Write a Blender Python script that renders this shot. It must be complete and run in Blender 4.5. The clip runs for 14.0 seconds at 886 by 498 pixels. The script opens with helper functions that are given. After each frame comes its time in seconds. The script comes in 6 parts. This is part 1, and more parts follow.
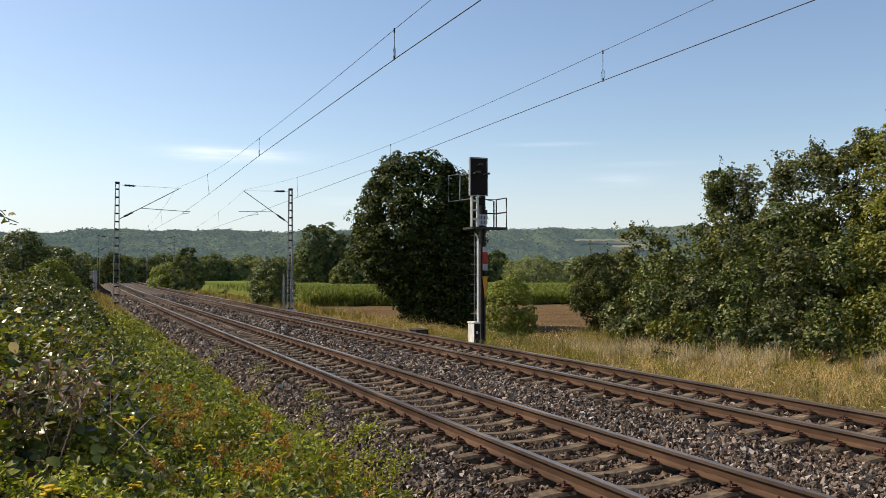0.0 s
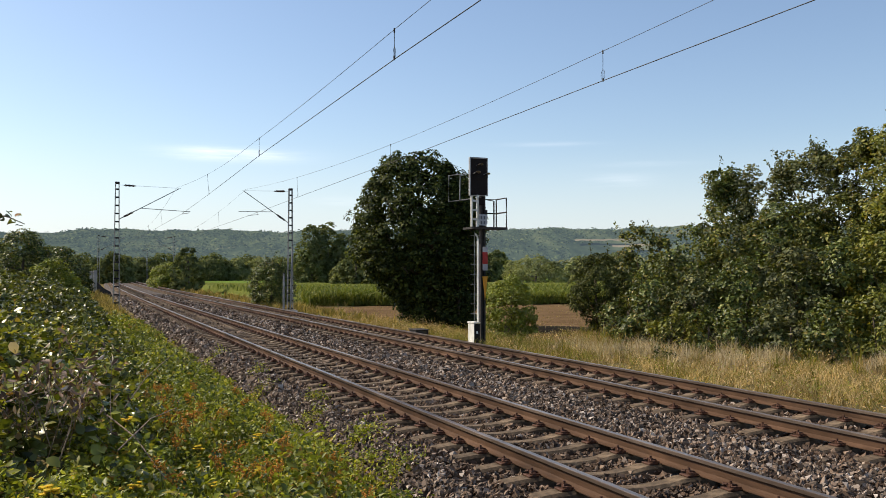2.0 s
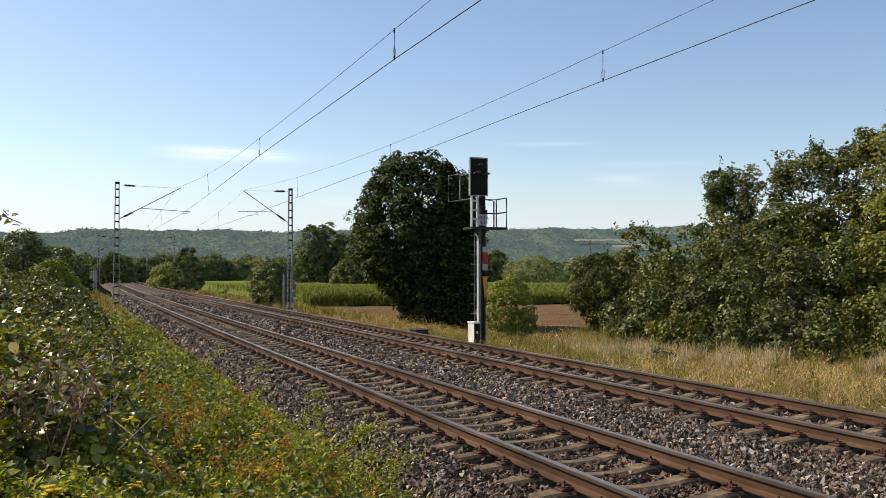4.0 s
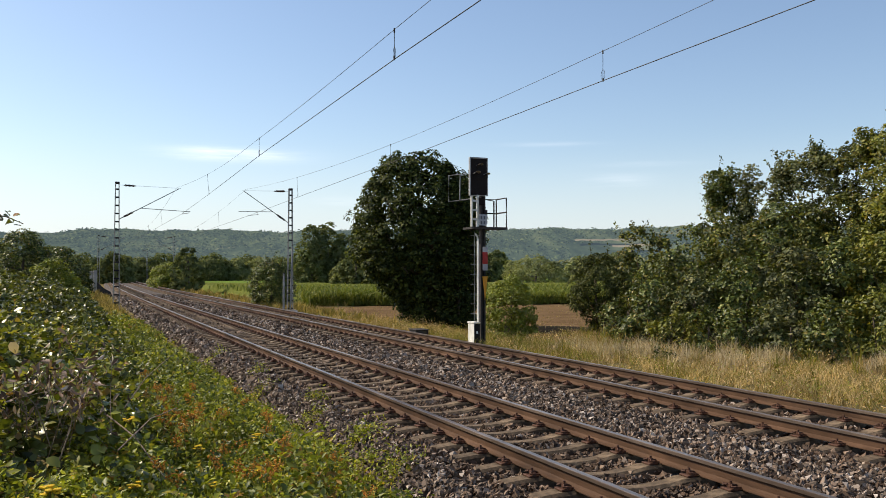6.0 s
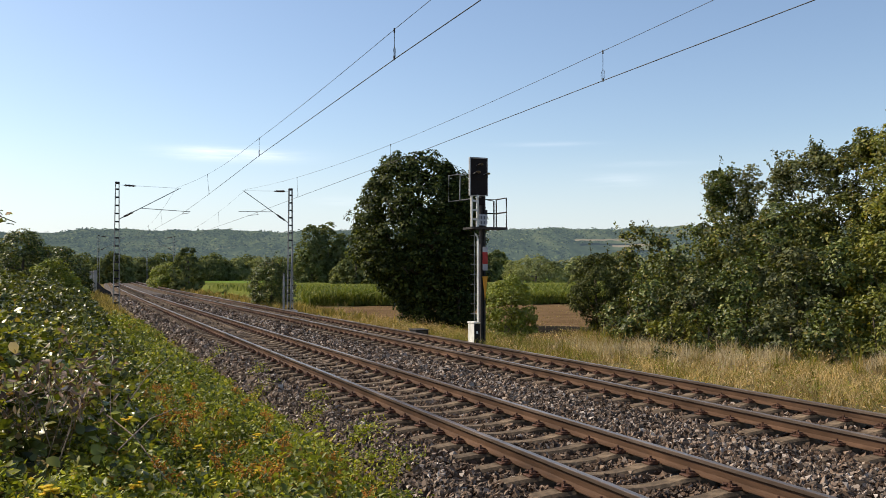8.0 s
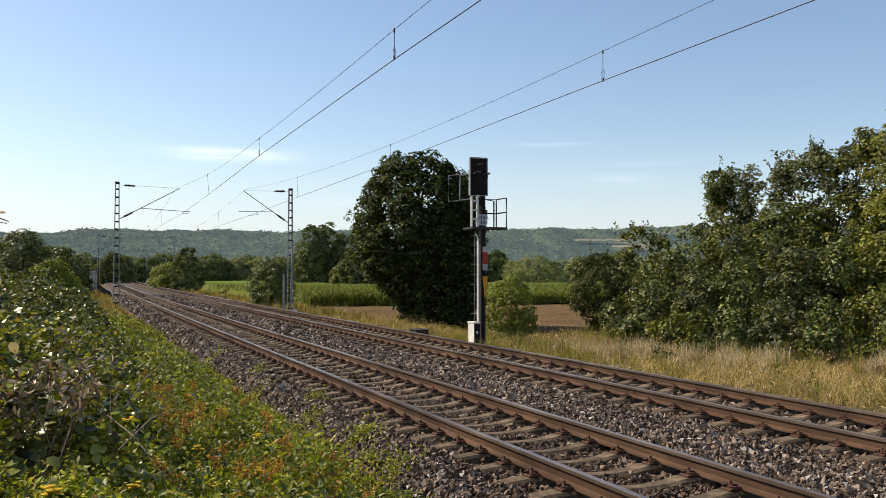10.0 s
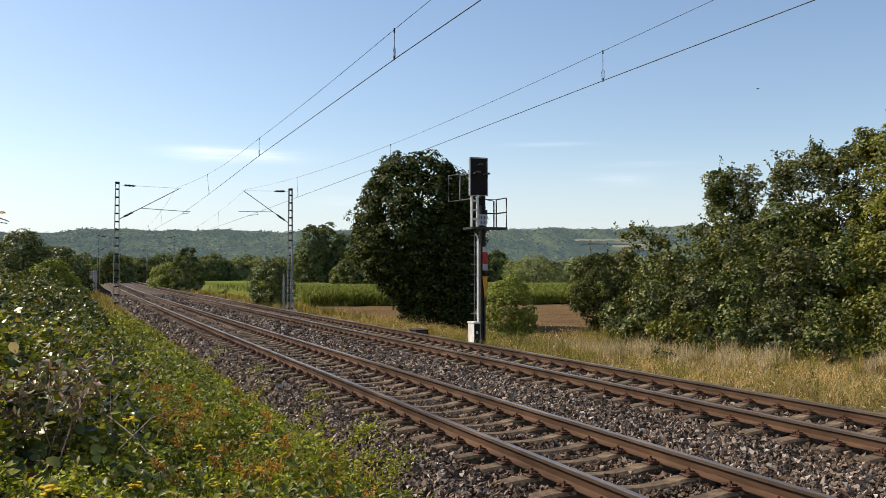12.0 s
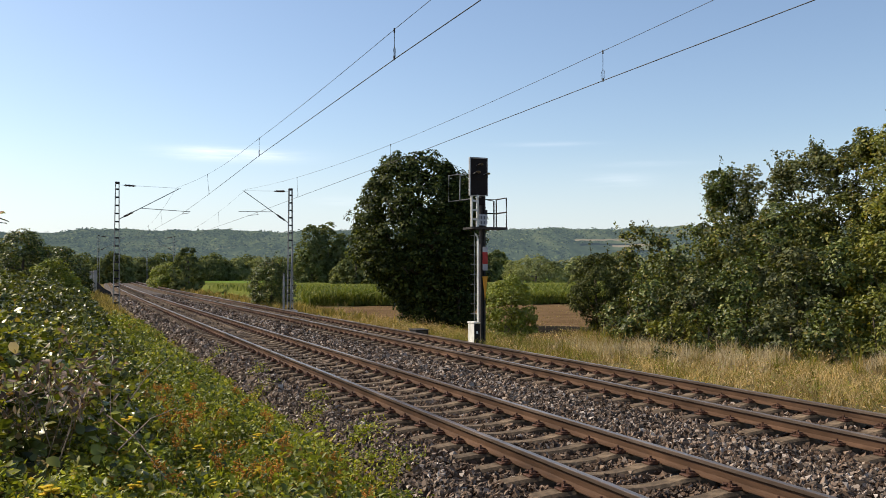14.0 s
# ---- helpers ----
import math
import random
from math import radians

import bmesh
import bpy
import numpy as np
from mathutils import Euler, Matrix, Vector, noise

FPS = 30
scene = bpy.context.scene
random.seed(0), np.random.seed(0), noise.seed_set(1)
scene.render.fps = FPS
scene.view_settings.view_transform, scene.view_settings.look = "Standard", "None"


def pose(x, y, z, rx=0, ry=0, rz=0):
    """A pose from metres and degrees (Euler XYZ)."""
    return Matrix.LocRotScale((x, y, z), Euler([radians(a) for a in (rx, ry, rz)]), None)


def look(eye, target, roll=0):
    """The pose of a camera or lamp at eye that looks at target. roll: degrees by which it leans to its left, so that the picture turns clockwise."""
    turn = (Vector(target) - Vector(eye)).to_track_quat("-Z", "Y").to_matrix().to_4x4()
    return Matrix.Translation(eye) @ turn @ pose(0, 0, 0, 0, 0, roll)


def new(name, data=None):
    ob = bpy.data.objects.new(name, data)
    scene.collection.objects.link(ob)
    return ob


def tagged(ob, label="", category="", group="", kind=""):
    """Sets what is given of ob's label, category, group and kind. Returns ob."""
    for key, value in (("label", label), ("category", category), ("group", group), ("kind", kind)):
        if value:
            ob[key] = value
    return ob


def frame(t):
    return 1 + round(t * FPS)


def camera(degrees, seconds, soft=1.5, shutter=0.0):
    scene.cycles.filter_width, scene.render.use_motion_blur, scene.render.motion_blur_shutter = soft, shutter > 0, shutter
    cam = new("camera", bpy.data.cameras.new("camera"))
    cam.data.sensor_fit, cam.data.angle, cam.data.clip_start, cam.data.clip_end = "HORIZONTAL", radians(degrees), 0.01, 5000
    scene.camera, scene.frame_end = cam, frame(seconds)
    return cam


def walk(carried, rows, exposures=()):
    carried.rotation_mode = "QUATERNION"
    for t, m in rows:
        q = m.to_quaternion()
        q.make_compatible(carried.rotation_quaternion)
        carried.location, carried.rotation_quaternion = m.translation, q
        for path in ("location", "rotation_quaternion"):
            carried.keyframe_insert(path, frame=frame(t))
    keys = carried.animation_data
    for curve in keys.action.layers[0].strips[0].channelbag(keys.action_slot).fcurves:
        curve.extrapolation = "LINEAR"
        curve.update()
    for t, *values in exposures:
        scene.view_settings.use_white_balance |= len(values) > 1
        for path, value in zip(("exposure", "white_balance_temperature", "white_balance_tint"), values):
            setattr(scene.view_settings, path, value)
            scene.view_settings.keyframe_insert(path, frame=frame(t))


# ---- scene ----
# ---- camera: it stands still beside the line ----
EYE = (-5.344, 0.0, 1.95)
cam = camera(54.12, 14.0, soft=0.8)
STAND = look(EYE, (EYE[0] + 0.39224 * 10, 9.1951, EYE[2] + 0.2759))
walk(cam, [(0.0, STAND), (14.0, STAND)], exposures=[(0.0, -0.07, 6740, 11.2), (0.5, -0.02, 6740, 11.2), (1.5, 0.0, 6740, 11.2), (14.0, 0.0, 6740, 11.2)])

# ---- world and sun ----
SUN_AZ, SUN_EL = -48.0, 43.0     # degrees from +y towards +x, and above the horizon
world = bpy.data.worlds.new("sky")
scene.world = world
world.use_nodes = True
wn, wl = world.node_tree.nodes, world.node_tree.links
bg = wn["Background"]
sky = wn.new("ShaderNodeTexSky")
sky.sky_type = "NISHITA"
sky.sun_disc = False
sky.sun_elevation = radians(SUN_EL)
sky.sun_rotation = radians(SUN_AZ)
sky.altitude = 100
sky.air_density, sky.dust_density, sky.ozone_density = 1.0, 0.8, 2.1
SKY_STRENGTH = 0.158
bg.inputs["Strength"].default_value = SKY_STRENGTH


def sky_wisps(colour_out):
    """Thin cirrus: stretched noise, thickest in a few faint streaks."""
    co = wn.new("ShaderNodeTexCoord")
    mp = wn.new("ShaderNodeMapping")
    mp.inputs["Scale"].default_value = (3.0, 3.0, 34.0)
    wl.new(co.outputs["Generated"], mp.inputs["Vector"])
    nz = wn.new("ShaderNodeTexNoise")
    nz.inputs["Scale"].default_value, nz.inputs["Detail"].default_value = 2.2, 6
    nz.inputs["Roughness"].default_value = 0.6
    wl.new(mp.outputs["Vector"], nz.inputs["Vector"])
    total = None
    # direction (azimuth, elevation) and half sizes in degrees, strength
    for az, el, wa, we, k in ((9.4, 7.6, 3.4, 0.42, 0.85), (34.6, 5.9, 2.2, 0.45, 0.2), (16.6, 4.7, 1.6, 0.25, 0.25), (30.0, 8.4, 3.6, 0.14, 0.12), (36.2, 7.0, 2.6, 0.18, 0.12)):
        a, e = radians(az), radians(el)
        d = Vector((math.sin(a) * math.cos(e), math.cos(a) * math.cos(e), math.sin(e)))
        r = Vector((math.cos(a), -math.sin(a), 0))
        u = r.cross(d)
        s = []
        for axis, w in ((r, wa), (u, we)):
            dp = wn.new("ShaderNodeVectorMath")
            dp.operation = "DOT_PRODUCT"
            dp.inputs[1].default_value = axis / math.sin(radians(w))
            wl.new(co.outputs["Generated"], dp.inputs[0])
            sq = wn.new("ShaderNodeMath")
            sq.operation = "MULTIPLY"
            wl.new(dp.outputs["Value"], sq.inputs[0])
            wl.new(dp.outputs["Value"], sq.inputs[1])
            s.append(sq)
        ad = wn.new("ShaderNodeMath")
        wl.new(s[0].outputs[0], ad.inputs[0])
        wl.new(s[1].outputs[0], ad.inputs[1])
        ng = wn.new("ShaderNodeMath")
        ng.operation = "MULTIPLY"
        ng.inputs[1].default_value = -1.0
        wl.new(ad.outputs[0], ng.inputs[0])
        ex = wn.new("ShaderNodeMath")
        ex.operation = "EXPONENT"
        wl.new(ng.outputs[0], ex.inputs[0])
        km = wn.new("ShaderNodeMath")
        km.operation = "MULTIPLY"
        km.inputs[1].default_value = k
        wl.new(ex.outputs[0], km.inputs[0])
        if total is None:
            total = km
        else:
            t2 = wn.new("ShaderNodeMath")
            wl.new(total.outputs[0], t2.inputs[0])
            wl.new(km.outputs[0], t2.inputs[1])
            total = t2
    rg = wn.new("ShaderNodeMapRange")
    rg.inputs[1].default_value, rg.inputs[2].default_value = 0.36, 0.68
    wl.new(nz.outputs["Fac"], rg.inputs[0])
    fm = wn.new("ShaderNodeMath")
    fm.operation = "MULTIPLY"
    fm.use_clamp = True
    wl.new(total.outputs[0], fm.inputs[0])
    wl.new(rg.outputs[0], fm.inputs[1])
    mx = wn.new("ShaderNodeMixRGB")
    mx.inputs[2].default_value = (8.6, 9.0, 9.6, 1)
    wl.new(fm.outputs[0], mx.inputs[0])
    wl.new(colour_out, mx.inputs[1])
    return mx.outputs[0]



def valley_haze(colour_out):
    """Summer haze: the lowest degrees of the sky pale towards the horizon."""
    co = wn.new("ShaderNodeTexCoord")
    sp = wn.new("ShaderNodeSeparateXYZ")
    wl.new(co.outputs["Generated"], sp.inputs[0])
    rg = wn.new("ShaderNodeMapRange")
    rg.interpolation_type = "SMOOTHSTEP"
    rg.inputs[1].default_value, rg.inputs[2].default_value = 0.0, 0.16
    rg.inputs[3].default_value, rg.inputs[4].default_value = 0.65, 0.0
    wl.new(sp.outputs[2], rg.inputs[0])
    mx = wn.new("ShaderNodeMixRGB")
    mx.inputs[2].default_value = (4.9, 5.55, 6.4, 1)
    wl.new(rg.outputs[0], mx.inputs[0])
    wl.new(colour_out, mx.inputs[1])
    return mx.outputs[0]


wl.new(sky_wisps(valley_haze(sky.outputs[0])), bg.inputs["Color"])

sun = new("sun", bpy.data.lights.new("sun", "SUN"))
sun.data.energy = 5.3
sun.data.angle = radians(0.55)
sun.data.color = (1.0, 0.9, 0.74)
_a, _e = radians(SUN_AZ), radians(SUN_EL)
sun.matrix_world = look((-40, 40, 60), Vector((-40, 40, 60)) - Vector((math.sin(_a) * math.cos(_e), math.cos(_a) * math.cos(_e), math.sin(_e))))


# ---- materials ----
def ramp_node(nt, stops):
    r = nt.nodes.new("ShaderNodeValToRGB")
    e = r.color_ramp.elements
    while len(e) < len(stops):
        e.new(0.5)
    for k, (p, c) in enumerate(stops):
        e[k].position = p
        e[k].color = (*c, 1)
    return r


def surface(name, stops, scale=8.0, rough=0.8, metal=0.0, bump=0.3, bump_scale=40.0, big=0.6, big_scale=0.7, spec=0.35, dist=0.01, rnd=0.0, stretch=(1, 1, 1), emit=None):
    """Procedural surface: colour ramp over fine noise, a large-scale stain, bump relief."""
    m = bpy.data.materials.new(name)
    m.use_nodes = True
    nt = m.node_tree
    n, l = nt.nodes, nt.links
    b = n["Principled BSDF"]
    geo = n.new("ShaderNodeTexCoord")
    mp = n.new("ShaderNodeMapping")
    mp.inputs["Scale"].default_value = stretch
    l.new(geo.outputs["Object"], mp.inputs["Vector"])
    nz = n.new("ShaderNodeTexNoise")
    nz.inputs["Scale"].default_value, nz.inputs["Detail"].default_value = scale, 8
    nz.inputs["Roughness"].default_value = 0.65
    l.new(mp.outputs[0], nz.inputs["Vector"])
    r = ramp_node(nt, stops)
    l.new(nz.outputs["Fac"], r.inputs["Fac"])
    n2 = n.new("ShaderNodeTexNoise")
    n2.inputs["Scale"].default_value, n2.inputs["Detail"].default_value = big_scale, 4
    l.new(geo.outputs["Object"], n2.inputs["Vector"])
    mr = n.new("ShaderNodeMapRange")
    mr.inputs[1].default_value, mr.inputs[2].default_value = 0.3, 0.7
    mr.inputs[3].default_value, mr.inputs[4].default_value = big, 2 - big
    l.new(n2.outputs["Fac"], mr.inputs[0])
    out = mr.outputs[0]
    if rnd:
        oi = n.new("ShaderNodeObjectInfo")
        ro = n.new("ShaderNodeMapRange")
        ro.inputs[3].default_value, ro.inputs[4].default_value = 1 - rnd, 1 + rnd
        l.new(oi.outputs["Random"], ro.inputs[0])
        mm = n.new("ShaderNodeMath")
        mm.operation = "MULTIPLY"
        l.new(out, mm.inputs[0])
        l.new(ro.outputs[0], mm.inputs[1])
        out = mm.outputs[0]
    mul = n.new("ShaderNodeVectorMath")
    mul.operation = "SCALE"
    l.new(r.outputs[0], mul.inputs[0])
    l.new(out, mul.inputs["Scale"])
    l.new(mul.outputs[0], b.inputs["Base Color"])
    b.inputs["Roughness"].default_value = rough
    b.inputs["Metallic"].default_value = metal
    b.inputs["Specular IOR Level"].default_value = spec
    if bump:
        n3 = n.new("ShaderNodeTexNoise")
        n3.inputs["Scale"].default_value, n3.inputs["Detail"].default_value = bump_scale, 5
        l.new(geo.outputs["Object"], n3.inputs["Vector"])
        bp = n.new("ShaderNodeBump")
        bp.inputs["Strength"].default_value, bp.inputs["Distance"].default_value = bump, dist
        l.new(n3.outputs["Fac"], bp.inputs["Height"])
        l.new(bp.outputs[0], b.inputs["Normal"])
    if emit:
        b.inputs["Emission Color"].default_value = (*emit[0], 1)
        b.inputs["Emission Strength"].default_value = emit[1]
    return m


def foliage(name, stops, rough=0.5, spec=0.4, trans=0.3, patch=0.35, patch_scale=0.8, island=True):
    """Leaves: each leaf its own tint, patches of tone over the plant, light shining through."""
    m = bpy.data.materials.new(name)
    m.use_nodes = True
    nt = m.node_tree
    n, l = nt.nodes, nt.links
    b = n["Principled BSDF"]
    g = n.new("ShaderNodeNewGeometry")
    r = ramp_node(nt, stops)
    l.new(g.outputs["Random Per Island"], r.inputs["Fac"])
    tc = n.new("ShaderNodeTexCoord")
    nz = n.new("ShaderNodeTexNoise")
    nz.inputs["Scale"].default_value, nz.inputs["Detail"].default_value = patch_scale, 3
    l.new(tc.outputs["Object"], nz.inputs["Vector"])
    mr = n.new("ShaderNodeMapRange")
    mr.inputs[1].default_value, mr.inputs[2].default_value = 0.3, 0.7
    mr.inputs[3].default_value, mr.inputs[4].default_value = 1 - patch, 1 + patch
    l.new(nz.outputs["Fac"], mr.inputs[0])
    mul = n.new("ShaderNodeVectorMath")
    mul.operation = "SCALE"
    l.new(r.outputs[0], mul.inputs[0])
    l.new(mr.outputs[0], mul.inputs["Scale"])
    l.new(mul.outputs[0], b.inputs["Base Color"])
    b.inputs["Roughness"].default_value = rough
    b.inputs["Specular IOR Level"].default_value = spec
    if trans:
        t = n.new("ShaderNodeBsdfTranslucent")
        warm = n.new("ShaderNodeMixRGB")
        warm.blend_type = "MULTIPLY"
        warm.inputs[0].default_value = 1.0
        warm.inputs[2].default_value = (1.25, 1.2, 0.5, 1)
        l.new(mul.outputs[0], warm.inputs[1])
        l.new(warm.outputs[0], t.inputs["Color"])
        mx = n.new("ShaderNodeMixShader")
        mx.inputs[0].default_value = trans
        l.new(b.outputs[0], mx.inputs[1])
        l.new(t.outputs[0], mx.inputs[2])
        l.new(mx.outputs[0], n["Material Output"].inputs["Surface"])
    return m


M_LEAF_TREE = foliage("leaf_tree", [(0.0, (0.018, 0.028, 0.008)), (0.6, (0.046, 0.062, 0.014)), (1.0, (0.14, 0.155, 0.035))], 0.6, 0.14, 0.25)
M_LEAF_HEDGE = foliage("leaf_hedge", [(0.0, (0.026, 0.04, 0.009)), (0.5, (0.082, 0.112, 0.024)), (0.9, (0.235, 0.26, 0.072)), (1.0, (0.3, 0.22, 0.06))], 0.45, 0.33, 0.24)
M_LEAF_PLUM = foliage("leaf_plum", [(0.0, (0.03, 0.042, 0.009)), (0.5, (0.094, 0.113, 0.022)), (0.9, (0.235, 0.23, 0.05)), (1.0, (0.26, 0.19, 0.045))], 0.48, 0.3, 0.24)
M_LEAF_DAMSON = foliage("leaf_damson", [(0.0, (0.03, 0.042, 0.012)), (0.6, (0.07, 0.082, 0.02)), (1.0, (0.14, 0.14, 0.035))], 0.6, 0.18, 0.25)
M_LEAF_GREY = foliage("leaf_grey", [(0.0, (0.042, 0.051, 0.018)), (0.5, (0.096, 0.11, 0.04)), (0.9, (0.22, 0.226, 0.095)), (1.0, (0.3, 0.25, 0.1))], 0.55, 0.3, 0.28)
# brighter hedge leaves, with sunlight on the shrubs put into the colour
M_LEAF_SUNNY = foliage("leaf_sunny", [(0.0, (0.06, 0.075, 0.014)), (0.5, (0.165, 0.18, 0.03)), (0.9, (0.3, 0.29, 0.06)), (1.0, (0.3, 0.2, 0.05))], 0.48, 0.3, 0.32)
M_LEAF_LIGHT = foliage("leaf_light", [(0.0, (0.11, 0.14, 0.02)), (0.6, (0.21, 0.245, 0.036)), (1.0, (0.32, 0.33, 0.06))], 0.5, 0.35, 0.35)
# leaf_far and leaf_haze: distance haze put into paler, greyer leaf colours
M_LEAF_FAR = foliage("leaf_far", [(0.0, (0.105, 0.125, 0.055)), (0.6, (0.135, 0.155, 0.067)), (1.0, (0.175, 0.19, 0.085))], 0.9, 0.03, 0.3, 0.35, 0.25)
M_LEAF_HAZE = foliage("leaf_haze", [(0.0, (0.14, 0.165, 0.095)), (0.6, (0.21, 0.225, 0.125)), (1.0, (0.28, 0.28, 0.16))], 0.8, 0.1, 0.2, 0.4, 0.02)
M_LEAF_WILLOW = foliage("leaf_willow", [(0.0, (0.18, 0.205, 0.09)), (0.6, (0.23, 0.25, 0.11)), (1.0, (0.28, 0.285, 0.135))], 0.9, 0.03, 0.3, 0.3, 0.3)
M_LEAF_BRAMBLE = foliage("leaf_bramble", [(0.0, (0.032, 0.042, 0.007)), (0.4, (0.1, 0.12, 0.016)), (0.7, (0.26, 0.265, 0.045)), (0.95, (0.34, 0.32, 0.08)), (0.98, (0.34, 0.16, 0.04)), (1.0, (0.55, 0.5, 0.34))], 0.34, 0.4, 0.32, 0.5, 1.5)
# darker bramble leaves: shade on the farther thicket put into the colour
M_LEAF_BRAMBLE_SHADED = foliage("leaf_bramble_shaded", [(0.0, (0.024, 0.034, 0.006)), (0.5, (0.07, 0.088, 0.014)), (0.85, (0.19, 0.2, 0.035)), (1.0, (0.33, 0.3, 0.1))], 0.38, 0.36, 0.24, 0.45, 1.2)
M_LEAF_WEED = foliage("leaf_weed", [(0.0, (0.1, 0.125, 0.014)), (0.5, (0.25, 0.28, 0.03)), (0.88, (0.41, 0.41, 0.055)), (1.0, (0.48, 0.31, 0.06))], 0.5, 0.4, 0.36, 0.4, 1.1)
M_LEAF_HERB = foliage("leaf_herb", [(0.0, (0.07, 0.095, 0.014)), (0.6, (0.175, 0.205, 0.03)), (1.0, (0.33, 0.34, 0.06))], 0.5, 0.4, 0.36, 0.35, 1.3)
M_LEAF_RUSTY = foliage("leaf_rusty", [(0.0, (0.13, 0.085, 0.02)), (0.5, (0.3, 0.17, 0.035)), (1.0, (0.46, 0.27, 0.06))], 0.6, 0.3, 0.25, 0.3, 1.3)
M_GRASS_GREEN = foliage("grass_green", [(0.0, (0.13, 0.138, 0.022)), (0.6, (0.235, 0.222, 0.038)), (1.0, (0.37, 0.295, 0.08))], 0.55, 0.3, 0.35, 0.35, 0.7)
M_GRASS_DRY = foliage("grass_dry", [(0.0, (0.19, 0.135, 0.048)), (0.3, (0.39, 0.27, 0.11)), (0.75, (0.62, 0.44, 0.215)), (1.0, (0.8, 0.64, 0.4))], 0.7, 0.15, 0.25, 0.45, 0.5)
M_GRASS_MIX = foliage("grass_mix", [(0.0, (0.1, 0.105, 0.022)), (0.4, (0.22, 0.18, 0.05)), (0.7, (0.35, 0.25, 0.09)), (1.0, (0.5, 0.37, 0.17))], 0.65, 0.2, 0.3, 0.45, 0.6)
M_CORN = foliage("corn_leaf", [(0.0, (0.085, 0.11, 0.02)), (0.6, (0.15, 0.175, 0.035)), (1.0, (0.24, 0.24, 0.06))], 0.6, 0.15, 0.3, 0.25, 0.1)
M_BARK = surface("bark", [(0.3, (0.05, 0.038, 0.028)), (0.7, (0.14, 0.11, 0.085))], 14, 0.9, bump=0.7, bump_scale=30, dist=0.02)
M_STEM_DRY = surface("dry_stem", [(0.3, (0.13, 0.085, 0.06)), (0.7, (0.36, 0.27, 0.2))], 20, 0.85, bump=0.2)
M_STEM_GREEN = surface("green_stem", [(0.3, (0.09, 0.1, 0.025)), (0.7, (0.19, 0.17, 0.05))], 20, 0.7, bump=0.1)
M_TANSY = foliage("tansy_yellow", [(0.0, (0.6, 0.36, 0.015)), (1.0, (0.8, 0.55, 0.03))], 0.7, 0.2, 0.1, 0.1)
M_DOCK = foliage("dock_seed", [(0.0, (0.36, 0.13, 0.025)), (0.6, (0.6, 0.26, 0.045)), (1.0, (0.72, 0.42, 0.08))], 0.8, 0.2, 0.2, 0.2)
M_RUST = surface("rail_rust", [(0.25, (0.042, 0.023, 0.013)), (0.5, (0.082, 0.045, 0.026)), (0.8, (0.135, 0.076, 0.046))], 9, 0.78, bump=0.35, bump_scale=60, dist=0.004, stretch=(1, 0.15, 1), spec=0.15)
M_RAILTOP = surface("rail_top", [(0.3, (0.17, 0.125, 0.095)), (0.7, (0.29, 0.22, 0.17))], 6, 0.32, 0.65, bump=0.05, bump_scale=20, dist=0.002, stretch=(4, 0.1, 1))
M_CONCRETE = surface("sleeper_concrete", [(0.25, (0.05, 0.033, 0.02)), (0.5, (0.112, 0.077, 0.046)), (0.8, (0.215, 0.152, 0.094))], 13, 0.9, bump=0.6, bump_scale=60, dist=0.008, rnd=0.28, big_scale=3.5, big=0.5)
M_FORM = surface("ballast_bed", [(0.3, (0.02, 0.015, 0.011)), (0.5, (0.07, 0.051, 0.039)), (0.7, (0.17, 0.132, 0.105))], 11, 0.95, bump=1.0, bump_scale=11, dist=0.06, big=0.8)
M_STEEL_GREY = surface("galvanised_steel", [(0.3, (0.2, 0.2, 0.2)), (0.7, (0.36, 0.36, 0.35))], 12, 0.55, 0.6, bump=0.1)
M_STEEL_DARK = surface("dark_steel", [(0.3, (0.018, 0.016, 0.015)), (0.7, (0.05, 0.043, 0.038))], 12, 0.75, 0.0, bump=0.15)
M_MAST = surface("mast_paint", [(0.3, (0.24, 0.235, 0.22)), (0.6, (0.35, 0.345, 0.32)), (0.85, (0.26, 0.2, 0.165))], 7, 0.7, 0.1, bump=0.15)
M_INSUL = surface("insulator_brown", [(0.3, (0.04, 0.022, 0.015)), (0.7, (0.075, 0.04, 0.03))], 10, 0.3, bump=0)
M_WIRE = surface("wire_copper", [(0.3, (0.035, 0.035, 0.035)), (0.7, (0.075, 0.07, 0.06))], 10, 0.6, 0.3, bump=0)
M_BLACK = surface("signal_black", [(0.3, (0.012, 0.009, 0.008)), (0.7, (0.02, 0.016, 0.015))], 9, 0.75, bump=0.05, spec=0.15)
M_WHITE = surface("white_paint", [(0.3, (0.62, 0.62, 0.6)), (0.7, (0.78, 0.78, 0.76))], 7, 0.55, bump=0.08, big=0.85)
M_GREYWHITE = surface("weathered_plastic", [(0.3, (0.62, 0.6, 0.53)), (0.7, (0.78, 0.76, 0.68))], 7, 0.6, bump=0.08, big=0.85)
M_RED = surface("red_enamel", [(0.3, (0.34, 0.02, 0.018)), (0.7, (0.42, 0.032, 0.026))], 7, 0.45, bump=0.04, big=0.85)
M_YELLOW = surface("yellow_enamel", [(0.3, (0.6, 0.25, 0.015)), (0.7, (0.7, 0.31, 0.02))], 7, 0.45, bump=0.04, big=0.85)
M_POST = surface("post_concrete", [(0.3, (0.28, 0.27, 0.25)), (0.7, (0.44, 0.42, 0.39))], 5, 0.9, bump=0.4)
M_GREYTEXT = surface("grey_mark", [(0.3, (0.1, 0.1, 0.11)), (0.7, (0.16, 0.16, 0.17))], 7, 0.6, bump=0)
